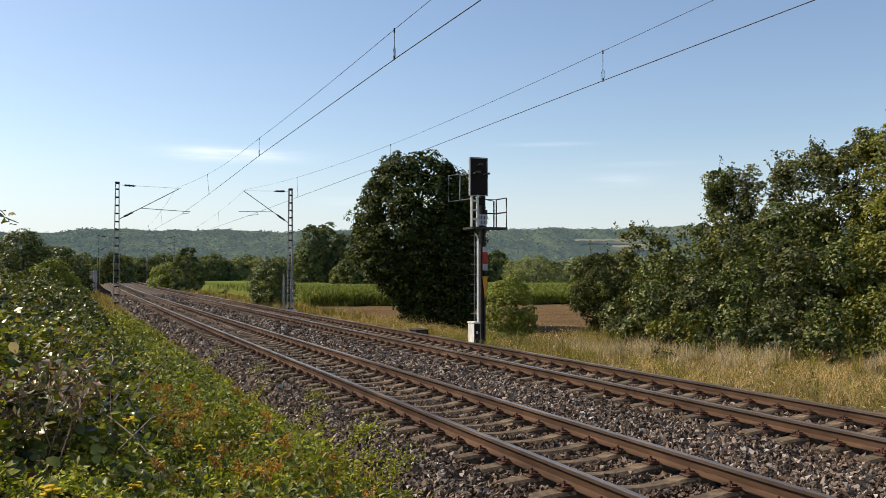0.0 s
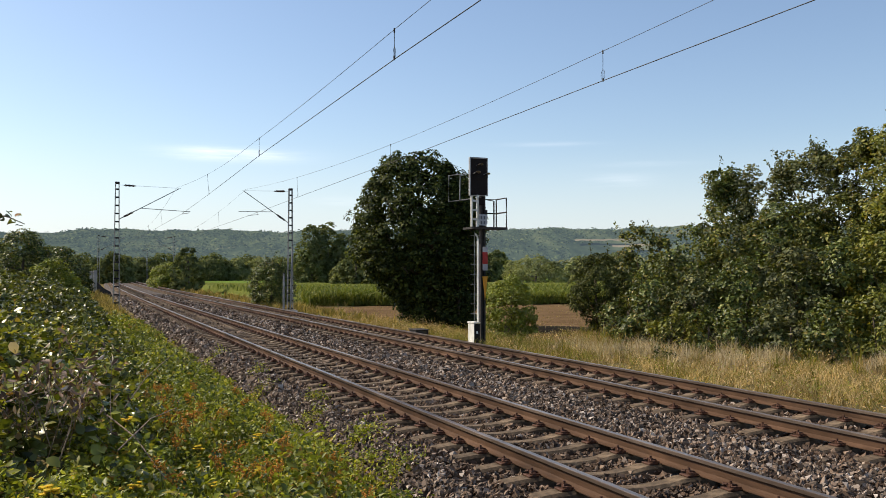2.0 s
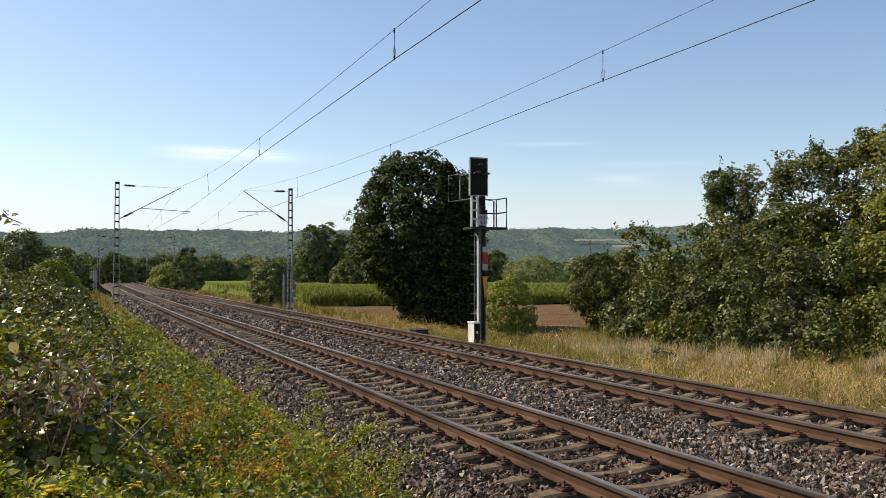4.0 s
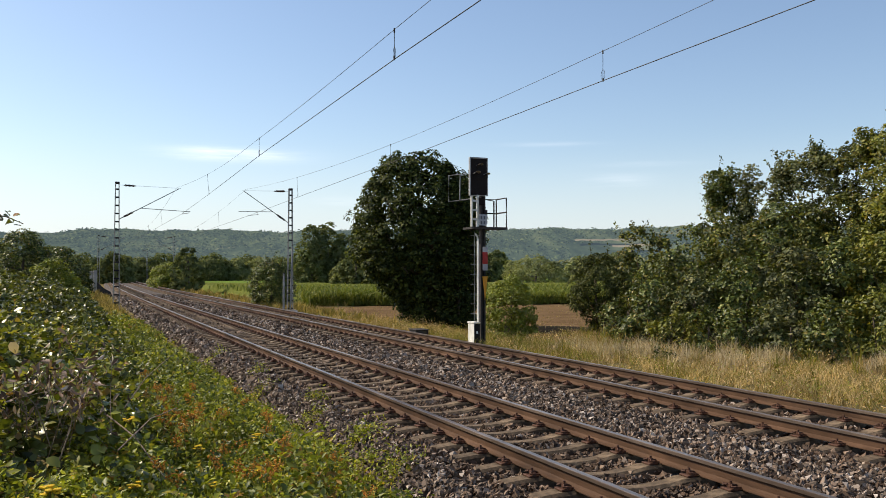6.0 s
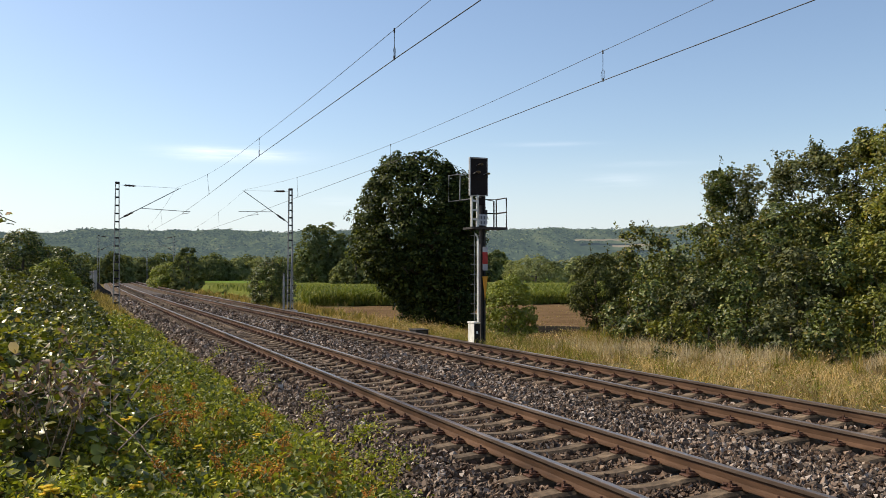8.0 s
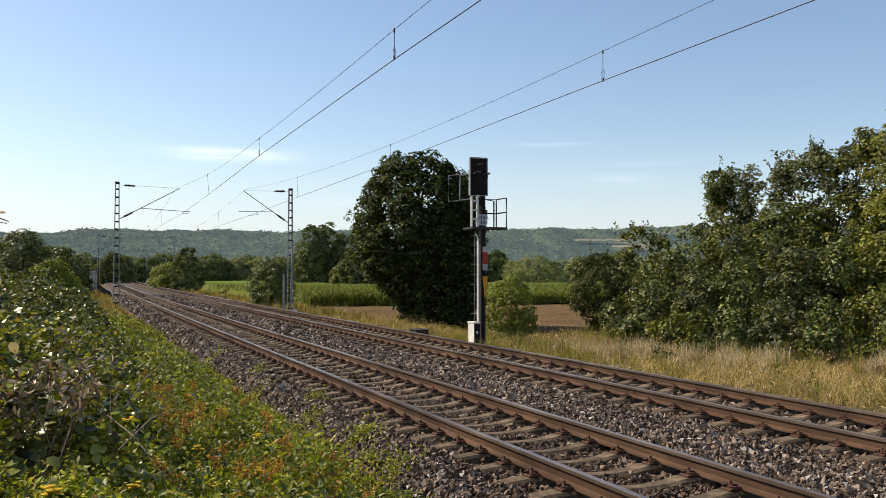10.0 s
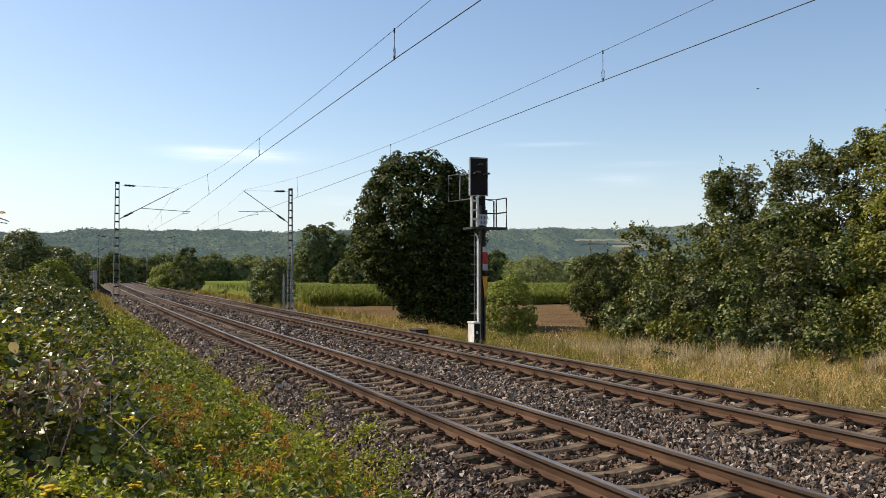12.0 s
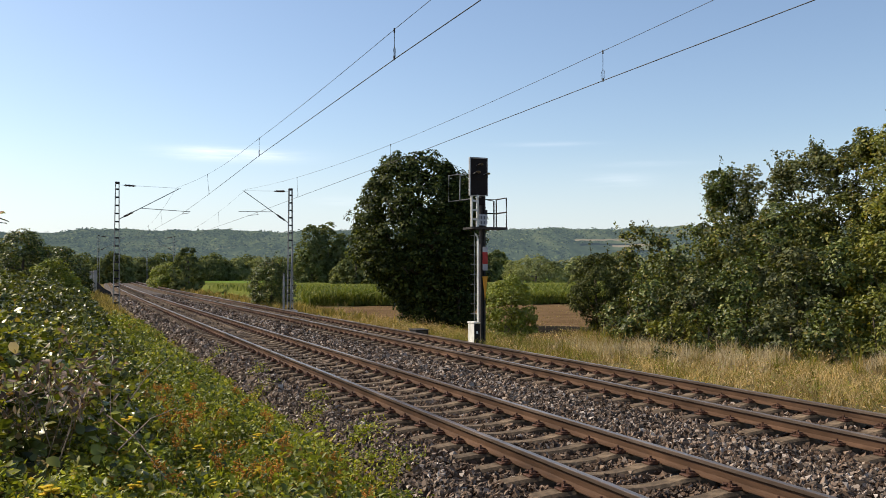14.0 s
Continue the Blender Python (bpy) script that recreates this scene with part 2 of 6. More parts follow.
M_LENS = surface("signal_lens", [(0.3, (0.009, 0.008, 0.008)), (0.7, (0.017, 0.015, 0.015))], 7, 0.6, bump=0, spec=0.15)
M_ROOF = surface("roof_tile", [(0.3, (0.2, 0.08, 0.055)), (0.7, (0.3, 0.13, 0.09))], 3, 0.85, bump=0.2)
M_HOUSE = surface("house_render", [(0.3, (0.62, 0.6, 0.56)), (0.7, (0.75, 0.73, 0.7))], 2, 0.85, bump=0.1, big=0.9)
M_PANE = surface("window_dark", [(0.3, (0.03, 0.035, 0.04)), (0.7, (0.05, 0.055, 0.06))], 2, 0.15, bump=0, spec=0.6)
M_BIRD = surface("bird_dark", [(0.3, (0.015, 0.015, 0.02)), (0.7, (0.03, 0.03, 0.035))], 9, 0.6, bump=0)


M_STONE = foliage("ballast_stone", [(0.0, (0.036, 0.021, 0.012)), (0.4, (0.1, 0.063, 0.04)), (0.75, (0.19, 0.128, 0.088)), (0.95, (0.3, 0.215, 0.152)), (1.0, (0.44, 0.36, 0.29))], 0.88, 0.25, 0.0, 0.25, 0.6)
M_STONE_GREY = foliage("ballast_stone_grey", [(0.0, (0.05, 0.036, 0.025)), (0.35, (0.165, 0.126, 0.095)), (0.6, (0.23, 0.16, 0.115)), (0.75, (0.31, 0.25, 0.2)), (0.95, (0.42, 0.345, 0.285)), (1.0, (0.64, 0.56, 0.48))], 0.88, 0.25, 0.0, 0.25, 0.6)


# ---- mesh helpers ----
def link_mesh(name, me, material, parent=None, label=""):
    for mt in (material if isinstance(material, (list, tuple)) else [material]):
        me.materials.append(mt)
    ob = new(name, me)
    if parent is not None:
        ob.parent = parent
    if label:
        tagged(ob, label)
    return ob


def part(name, bm, material, parent=None, label="", smooth=False):
    """One mesh object from a bmesh, under a thing or a part."""
    me = bpy.data.meshes.new(name)
    bm.to_mesh(me)
    bm.free()
    if smooth:
        me.polygons.foreach_set("use_smooth", [True] * len(me.polygons))
    return link_mesh(name, me, material, parent, label)


def thing(name, at=(0, 0, 0), label="", category="", group="", kind="", turn=0):
    ob = new(name)
    ob.empty_display_size = 0.2
    ob.matrix_world = pose(*at, 0, 0, turn)
    return tagged(ob, label, category, group, kind)


def tri_mesh(name, V, T, flat=False):
    """A mesh from an array of points and an array of triangles."""
    V = np.ascontiguousarray(V, dtype=np.float32).reshape(-1, 3)
    T = np.ascontiguousarray(T, dtype=np.int32).reshape(-1, 3)
    me = bpy.data.meshes.new(name)
    me.vertices.add(len(V))
    me.vertices.foreach_set("co", V.ravel())
    me.loops.add(T.size)
    me.loops.foreach_set("vertex_index", T.ravel())
    me.polygons.add(len(T))
    me.polygons.foreach_set("loop_start", np.arange(0, T.size, 3, dtype=np.int32))
    me.update(calc_edges=True)
    if flat:
        me.polygons.foreach_set("use_smooth", [False] * len(T))
    return me


def quad_grid(name, V, rows, cols):
    """A sheet from rows x cols points."""
    i = np.arange(rows * cols).reshape(rows, cols)
    a, b, c, d = i[:-1, :-1].ravel(), i[:-1, 1:].ravel(), i[1:, 1:].ravel(), i[1:, :-1].ravel()
    T = np.concatenate([np.stack([a, b, c], 1), np.stack([a, c, d], 1)])
    me = tri_mesh(name, V, T)
    me.polygons.foreach_set("use_smooth", [True] * len(me.polygons))
    return me


def box(bm, lo, hi, bevel=0.0):
    g = bmesh.ops.create_cube(bm, size=1.0)
    c = (Vector(lo) + Vector(hi)) / 2
    s = Vector(hi) - Vector(lo)
    for v in g["verts"]:
        v.co = Vector((v.co.x * s.x, v.co.y * s.y, v.co.z * s.z)) + c
    if bevel:
        es = list({e for v in g["verts"] for e in v.link_edges})
        bmesh.ops.bevel(bm, geom=es, offset=bevel, segments=1, affect="EDGES")


def rod(bm, a, b, r, r2=None, n=6):
    a, b = Vector(a), Vector(b)
    d = b - a
    m = Matrix.Translation((a + b) / 2) @ d.to_track_quat("Z", "Y").to_matrix().to_4x4()
    bmesh.ops.create_cone(bm, cap_ends=True, segments=n, radius1=r, radius2=r if r2 is None else r2, depth=d.length, matrix=m)


def path_tube(bm, pts, r, n=5, taper=1.0):
    """A tube along points, narrowing to taper times its radius."""
    pts = [Vector(p) for p in pts]
    rings = []
    for k, p in enumerate(pts):
        d = (pts[min(k + 1, len(pts) - 1)] - pts[max(k - 1, 0)]).normalized()
        q = d.to_track_quat("Z", "Y").to_matrix()
        rr = r * (1 + (taper - 1) * k / (len(pts) - 1))
        rings.append([bm.verts.new(p + q @ Vector((rr * math.cos(2 * math.pi * j / n), rr * math.sin(2 * math.pi * j / n), 0))) for j in range(n)])
    for a, b in zip(rings, rings[1:]):
        for j in range(n):
            bm.faces.new((a[j], a[(j + 1) % n], b[(j + 1) % n], b[j]))
    bm.faces.new(rings[0][::-1])
    bm.faces.new(rings[-1])


def unit(v):
    return v / np.maximum(np.linalg.norm(v, axis=-1, keepdims=True), 1e-9)


def leaf_arrays(rng, C, size, aspect=0.6, up=0.5, droop=0.0, fold=0.12, vary=0.35, out=None):
    """Folded leaf blades at the points C: two triangles either side of a midrib."""
    n = len(C)
    N = rng.normal(size=(n, 3)) + np.array([0, 0, up * 2])
    if out is not None:
        N = 0.55 * N + 1.3 * out
    N = unit(N)
    D = rng.normal(size=(n, 3)) + np.array([0, 0, -droop])
    D = unit(D - N * (D * N).sum(1, keepdims=True))
    S = np.cross(N, D)
    L = (size * (1 + vary * rng.uniform(-1, 1, n)))[:, None]
    W = L * aspect * 0.5
    base = C - D * L * 0.5
    a = base + D * L * 0.45 + S * W + N * L * fold
    b = base + D * L
    c = base + D * L * 0.45 - S * W + N * L * fold
    V = np.stack([base, a, b, c], 1).reshape(-1, 3)
    i = np.arange(n)[:, None] * 4
    T = np.concatenate([i + [0, 1, 2], i + [0, 2, 3]])
    return V, T


def big_leaf_arrays(rng, C, size, aspect=0.75, up=0.7, droop=0.3, vary=0.4):
    """Larger leaves with a rounded outline, a midrib fold and a bent tip: eight triangles each."""
    n = len(C)
    N = unit(rng.normal(size=(n, 3)) + np.array([0, 0, up * 2.2]))
    D = rng.normal(size=(n, 3)) + np.array([0, 0, -droop])
    D = unit(D - N * (D * N).sum(1, keepdims=True))
    S = np.cross(N, D)
    L = (size * (1 + vary * rng.uniform(-1, 1, n)))[:, None]
    W = L * aspect * 0.5
    base = C - D * L * 0.4
    P = [base]
    for t, w, h in ((0.22, 0.8, 0.07), (0.55, 1.0, 0.12), (0.82, 0.5, 0.05)):
        bend = -N * L * 0.18 * t * t
        P += [base + D * L * t + S * W * w + N * L * h + bend, base + D * L * t + bend, base + D * L * t - S * W * w + N * L * h + bend]
    P.append(base + D * L - N * L * 0.2)
    V = np.stack(P, 1).reshape(-1, 3)
    t = np.array([[0, 1, 2], [0, 2, 3], [1, 4, 5], [1, 5, 2], [2, 5, 6], [2, 6, 3], [4, 7, 8], [4, 8, 5], [5, 8, 9], [5, 9, 6], [7, 10, 8], [8, 10, 9]])
    T = (np.arange(n)[:, None, None] * 11 + t[None]).reshape(-1, 3)
    return V, T


def blade_arrays(rng, B, height, width, lean=0.35, vary=0.4):
    """Grass blades: a bent strip that narrows to its tip, from the points B."""
    n = len(B)
    h = height * (1 + vary * rng.uniform(-1, 1, n))
    a = rng.uniform(0, 2 * np.pi, n)
    side = np.stack([np.cos(a), np.sin(a), 0 * a], 1)
    ln = rng.normal(size=(n, 2)) * lean
    dirv = np.stack([ln[:, 0], ln[:, 1], 0 * a], 1) * h[:, None]
    zz = np.zeros((n, 3))
    zz[:, 2] = h
    w = (width * (0.6 + 0.8 * rng.random(n)))[:, None]
    mid = B + zz * 0.55 + dirv * 0.3
    tip = B + zz * 0.97 + dirv
    V = np.stack([B - side * w, B + side * w, mid + side * w * 0.8, mid - side * w * 0.8, tip], 1).reshape(-1, 3)
    t = np.array([[0, 1, 2], [0, 2, 3], [3, 2, 4]])
    T = (np.arange(n)[:, None, None] * 5 + t[None]).reshape(-1, 3)
    return V, T


def join_arrays(lst):
    V, T, o = [], [], 0
    for v, t in lst:
        V.append(v)
        T.append(t + o)
        o += len(v)
    return np.concatenate(V), np.concatenate(T)


def value_noise(x, y, seed=0.0, f=1.0):
    """Smooth cheap noise in -1..1 over arrays."""
    x, y = x * f, y * f
    return (np.sin(1.7 * x + 2.3 * y + seed) + np.sin(-2.9 * x + 1.3 * y + 1.7 * seed) + np.sin(0.9 * x - 3.1 * y + 2.9 * seed) + 0.5 * np.sin(5.3 * x + 4.1 * y + seed * 0.7)) / 3.5


# ---- the lie of the land ----
def bend(y):
    """How far the line swings to the right at y."""
    return 8.5e-5 * np.maximum(y - 20.0, 0.0) ** 2


def smooth01(a, b, x):
    t = np.clip((x - a) / (b - a), 0, 1)
    return t * t * (3 - 2 * t)


def ground_z(x, y):
    """Height of the bare ground."""
    x = x - bend(y)
    z = -0.52 + 0.0 * x
    z = z + 0.32 * smooth01(-2.4, -3.8, x) + 0.42 * smooth01(-3.8, -5.4, x) + 0.5 * smooth01(-5.5, -9, x)
    z = z - 0.33 * smooth01(7.6, 11.5, x) - 0.12 * smooth01(12, 30, x)
    far = smooth01(80, 160, np.hypot(x, y))
    z = z + 0.06 * value_noise(x, y, 1.0, 0.5) * smooth01(2.2, 4.5, np.abs(x - 2.1) - 3.0) * (1 - far)
    return np.where(x < -4, z * (1 - far) + (-0.6) * far, z)


def ballast_z(x, y):
    """Top of the ballast bed across the two tracks (x measured from the first track)."""
    z = -0.252 + 0.045 * smooth01(1.0, 1.5, x) * smooth01(3.2, 2.7, x) + 0.03 * smooth01(-1.0, -1.35, x)
    z = z - 0.36 * smooth01(-1.6, -2.25, x) - 0.30 * smooth01(5.85, 6.5, x)
    z = z - 0.03 * smooth01(18, 32, y) * smooth01(-1.7, -1.3, x) * smooth01(6.0, 5.6, x)
    return z + 0.02 * value_noise(x, y, 3.0, 2.1)


# ---- ground ----
def build_ground():
    def axis(fine_lo, fine_hi, step, far):
        a = list(np.arange(fine_lo, fine_hi + 1e-6, step))
        s, v, w = step, fine_hi, fine_lo
        lo = []
        while v < far:
            s *= 1.22
            v, w = v + s, w - s
            a.append(v)
            lo.append(w)
        return np.array(lo[::-1] + a)
    xs, ys = axis(-12, 22, 0.4, 4200), axis(-2, 62, 0.6, 4200)
    X, Y = np.meshgrid(xs, ys)
    Z = ground_z(X, Y)
    me = quad_grid("ground", np.stack([X, Y, Z], -1).reshape(-1, 3), len(ys), len(xs))
    m = surface("soil_and_turf", [(0.3, (0.09, 0.072, 0.032)), (0.5, (0.155, 0.125, 0.055)), (0.72, (0.25, 0.195, 0.095))], 3.0, 0.95, bump=0.6, bump_scale=8, dist=0.05, big_scale=0.12, big=0.75, spec=0.0)
    tagged(link_mesh("ground", me, m), "flat valley soil and turf with dry patches", "ground", kind="structure")


def build_fields():
    """Stubble strip and meadow as thin sheets over the ground."""
    stub = surface("stubble", [(0.3, (0.085, 0.052, 0.028)), (0.55, (0.155, 0.1, 0.054)), (0.8, (0.25, 0.17, 0.093))], 1.6, 0.95, bump=0.8, bump_scale=5, dist=0.06, stretch=(0.25, 2.2, 1), big_scale=0.08, big=0.85, spec=0.0)
    mead = surface("meadow", [(0.3, (0.09, 0.14, 0.028)), (0.55, (0.13, 0.185, 0.04)), (0.8, (0.2, 0.23, 0.06))], 1.2, 0.9, bump=0.7, bump_scale=3, dist=0.1, big_scale=0.05, big=0.8, spec=0.0)
    for name, mat_, x0, x1, y0, y1, lift, lab in (("stubble_field", stub, 12.0, 80, 31.5, 69, 0.03, "harvested stubble field of dry straw rows"), ("meadow_field", mead, 12, 420, 110, 520, 0.05, "green meadow stretching to far trees")):
        xs, ys = np.linspace(x0, x1, 60), np.linspace(y0, y1, 60)
        X, Y = np.meshgrid(xs, ys)
        Z = ground_z(X, Y) + lift + 0.03 * value_noise(X, Y, 2, 0.3)
        tagged(link_mesh(name, quad_grid(name, np.stack([X, Y, Z], -1).reshape(-1, 3), 60, 60), mat_), lab, "field", kind="structure")
    rng = np.random.default_rng(5)
    n = 7000
    x = rng.uniform(12, 62, n)
    y = rng.uniform(33.5, 69, n)
    y = np.round(y / 0.5) * 0.5 + rng.normal(size=n) * 0.08
    V, T = blade_arrays(rng, np.stack([x, y, ground_z(x, y)], 1), 0.11, 0.014, 0.4)
    tagged(link_mesh("stubble_stalks", tri_mesh("stubble_stalks", V, T), M_GRASS_MIX), "short cut straw stalks in rows", "stubble", kind="stuff")


def ridge(az):
    """Elevation of the skyline in degrees, by azimuth in degrees from +y."""
    e = 2.68 + 0.2 * smooth01(8, 32, az) + 0.05 * np.sin(az * 0.9) + 0.04 * np.sin(az * 2.3 + 1) + 0.12 * smooth01(36, 41, az) - 0.25 * smooth01(-8, -20, az) + 0.02 * np.sin(az * 7.1)
    return e - 0.28 * smooth01(1.5, -3, az)


def slope_height(az, r):
    """Height of the ridge's slope."""
    top = 2500 * np.tan(np.radians(ridge(np.where(az > 180, az - 360, az)))) + 1.95
    t = np.clip((r - 900) / 1600, 0, 1)
    h = top * (0.28 * smooth01(0, 0.55, t) + 0.72 * smooth01(0.3, 1.0, t))
    return np.where(r > 2500, top * (1 - (r - 2500) / 3000), h)


def build_hills():
    """A wooded ridge round the valley, highest behind the far fields."""
    fine = np.arange(-12, 58, 0.25)
    coarse = np.arange(58, 348, 1.5)
    az = np.concatenate([fine, coarse, [348.0]])
    rr = np.concatenate([np.linspace(620, 1100, 16), np.linspace(1112, 2500, 70), np.linspace(2540, 3300, 8)])
    A, Rr = np.meshgrid(az, rr)
    h = slope_height(A, Rr)
    t = np.clip((Rr - 900) / 1600, 0, 1)
    X, Y = Rr * np.sin(np.radians(A)), Rr * np.cos(np.radians(A))
    rng = np.random.default_rng(8)
    forest = smooth01(1150, 1500, Rr + 120 * value_noise(X, Y, 5, 0.003))
    h = h + forest * (2.0 * rng.random(h.shape) + 3.0 * value_noise(X, Y, 4, 0.006)) * smooth01(0.05, 0.4, t) * np.where(Rr > 2300, 0.3, 1) + 1.5 * value_noise(X, Y, 7, 0.012) - 2.2
    m = bpy.data.materials.new("far_woods")
    m.use_nodes = True
    nt = m.node_tree
    n, l = nt.nodes, nt.links
    b = n["Principled BSDF"]
    tc = n.new("ShaderNodeTexCoord")
    turn = n.new("ShaderNodeMapping")
    turn.inputs["Rotation"].default_value = (0, 0, radians(23.1))
    l.new(tc.outputs["Object"], turn.inputs["Vector"])
    slope = n.new("ShaderNodeMapping")
    slope.inputs["Scale"].default_value = (1.0, 0.06, 1.9)
    l.new(turn.outputs[0], slope.inputs["Vector"])
    n1 = n.new("ShaderNodeTexNoise")
    n1.inputs["Scale"].default_value, n1.inputs["Detail"].default_value = 0.016, 10
    n1.inputs["Roughness"].default_value = 0.62
    l.new(slope.outputs[0], n1.inputs["Vector"])
    r1 = ramp_node(nt, [(0.36, (0.022, 0.034, 0.018)), (0.5, (0.052, 0.07, 0.034)), (0.64, (0.1, 0.115, 0.052))])
    l.new(n1.outputs["Fac"], r1.inputs["Fac"])
    n2 = n.new("ShaderNodeTexNoise")
    n2.inputs["Scale"].default_value, n2.inputs["Detail"].default_value = 0.009, 4
    l.new(slope.outputs[0], n2.inputs["Vector"])
    r2 = ramp_node(nt, [(0.6, (0, 0, 0)), (0.63, (0.7, 0.7, 0.7))])
    l.new(n2.outputs["Fac"], r2.inputs["Fac"])
    mx = n.new("ShaderNodeMixRGB")
    mx.inputs[2].default_value = (0.16, 0.16, 0.08, 1)
    l.new(r2.outputs[0], mx.inputs[0])
    l.new(r1.outputs[0], mx.inputs[1])
    l.new(mx.outputs[0], b.inputs["Base Color"])
    b.inputs["Roughness"].default_value = 1.0
    b.inputs["Specular IOR Level"].default_value = 0.0
    # blue distance haze is added as a faint glow of the ridge itself
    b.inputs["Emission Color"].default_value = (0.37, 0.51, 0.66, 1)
    b.inputs["Emission Strength"].default_value = HAZE_GLOW
    tagged(link_mesh("backdrop_hills", quad_grid("backdrop_hills", np.stack([X, Y, h - 1.2], -1).reshape(-1, 3), len(rr), len(az)), m), "long wooded ridge, blue haze added as a glow", "hills", kind="structure")


def build_hill_field():
    """Pale stubble strips high on the wooded slope."""
    # the strips glow as faintly as the ridge, for the same haze
    m = surface("hill_stubble", [(0.3, (0.16, 0.135, 0.085)), (0.7, (0.23, 0.195, 0.12))], 0.05, 0.95, bump=0, big_scale=0.01, big=0.85, spec=0.0, emit=((0.4, 0.5, 0.66), HAZE_GLOW))
    for a0, a1, r0, r1, dz in ((31.6, 35.6, 1735, 1775, 9.0), (34.0, 36.5, 1600, 1645, 8.0)):
        P, na, nr = [], 40, 6
        for r in np.linspace(r0, r1, nr):
            for a in np.linspace(a0, a1, na):
                h = float(slope_height(np.array(a), np.array(r)))
                P.append((r * math.sin(radians(a)), r * math.cos(radians(a)), h + dz + 0.8 * math.sin(a * 3)))
        tagged(link_mesh("hill_field", quad_grid("hill_field", np.array(P), nr, na), m), "pale harvested field strip high on the slope, haze added as a glow", "field", kind="structure")


# strength of the glow that stands in for haze on ridge and woods
HAZE_GLOW = 0.165


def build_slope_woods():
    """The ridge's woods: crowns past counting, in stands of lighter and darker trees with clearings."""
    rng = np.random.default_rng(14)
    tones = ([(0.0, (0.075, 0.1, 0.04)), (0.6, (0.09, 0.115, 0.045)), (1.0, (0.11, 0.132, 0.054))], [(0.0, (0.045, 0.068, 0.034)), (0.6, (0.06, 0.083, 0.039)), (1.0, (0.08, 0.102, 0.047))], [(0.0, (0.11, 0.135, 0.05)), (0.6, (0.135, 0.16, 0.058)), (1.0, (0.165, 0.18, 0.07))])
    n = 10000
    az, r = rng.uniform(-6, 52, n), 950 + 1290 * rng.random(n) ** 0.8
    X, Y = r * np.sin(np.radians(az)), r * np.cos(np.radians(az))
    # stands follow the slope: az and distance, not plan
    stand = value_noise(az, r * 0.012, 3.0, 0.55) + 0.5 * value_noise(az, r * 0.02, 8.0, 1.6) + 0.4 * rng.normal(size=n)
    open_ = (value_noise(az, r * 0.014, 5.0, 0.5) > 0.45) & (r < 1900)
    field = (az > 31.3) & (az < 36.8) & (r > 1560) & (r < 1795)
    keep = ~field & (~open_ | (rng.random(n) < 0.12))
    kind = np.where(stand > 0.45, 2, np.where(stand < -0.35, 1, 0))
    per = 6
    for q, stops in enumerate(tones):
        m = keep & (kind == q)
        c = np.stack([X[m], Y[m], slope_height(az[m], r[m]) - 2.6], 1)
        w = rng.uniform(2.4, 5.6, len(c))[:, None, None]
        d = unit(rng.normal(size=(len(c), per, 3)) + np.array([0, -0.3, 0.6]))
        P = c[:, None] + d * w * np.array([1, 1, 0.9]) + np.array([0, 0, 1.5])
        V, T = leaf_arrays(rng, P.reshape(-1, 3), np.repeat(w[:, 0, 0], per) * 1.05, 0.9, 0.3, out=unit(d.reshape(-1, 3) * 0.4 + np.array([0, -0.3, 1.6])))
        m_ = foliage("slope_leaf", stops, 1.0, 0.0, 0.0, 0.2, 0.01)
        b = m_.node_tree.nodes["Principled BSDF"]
        # haze over the crowns, put in as blue emission
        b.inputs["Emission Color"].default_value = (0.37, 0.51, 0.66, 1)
        b.inputs["Emission Strength"].default_value = HAZE_GLOW
        tagged(link_mesh("backdrop_woods", tri_mesh("backdrop_woods", V, T), m_), "woods covering the ridge's slope, haze added as a glow", "woods", kind="structure")


build_ground()
build_fields()
build_hills()
build_hill_field()
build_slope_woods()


# ---- the two tracks ----
SLEEPER_STEP = 0.6374
TRACKS = ((0.0, 17.616), (4.2373, 19.457))     # middle of each track, one sleeper's place along it
RAIL_X = 0.7535
LINE_END = 330.0


def rail_mesh(x0):
    prof = [(-0.036, 0.0), (-0.03, 0.004), (0.03, 0.004), (0.036, 0.0), (0.036, -0.034), (0.011, -0.042), (0.0085, -0.125), (0.03, -0.142), (0.07, -0.155), (0.07, -0.166), (-0.07, -0.166), (-0.07, -0.155), (-0.03, -0.142), (-0.0085, -0.125), (-0.011, -0.042), (-0.036, -0.034)]
    ys = np.concatenate([np.arange(-14, 120, 2.0), np.arange(120, LINE_END, 8.0)])
    bm = bmesh.new()
    rings = []
    for y in ys:
        o = x0 + float(bend(y))
        rings.append([bm.verts.new((o + px, y, pz - 0.004)) for px, pz in prof])
    k = len(prof)
    for a, b in zip(rings, rings[1:]):
        for j in range(k):
            f = bm.faces.new((a[j], a[(j + 1) % k], b[(j + 1) % k], b[j]))
            if j in (0, 1, 2, 3, 15):
                f.material_index = 1
    return bm


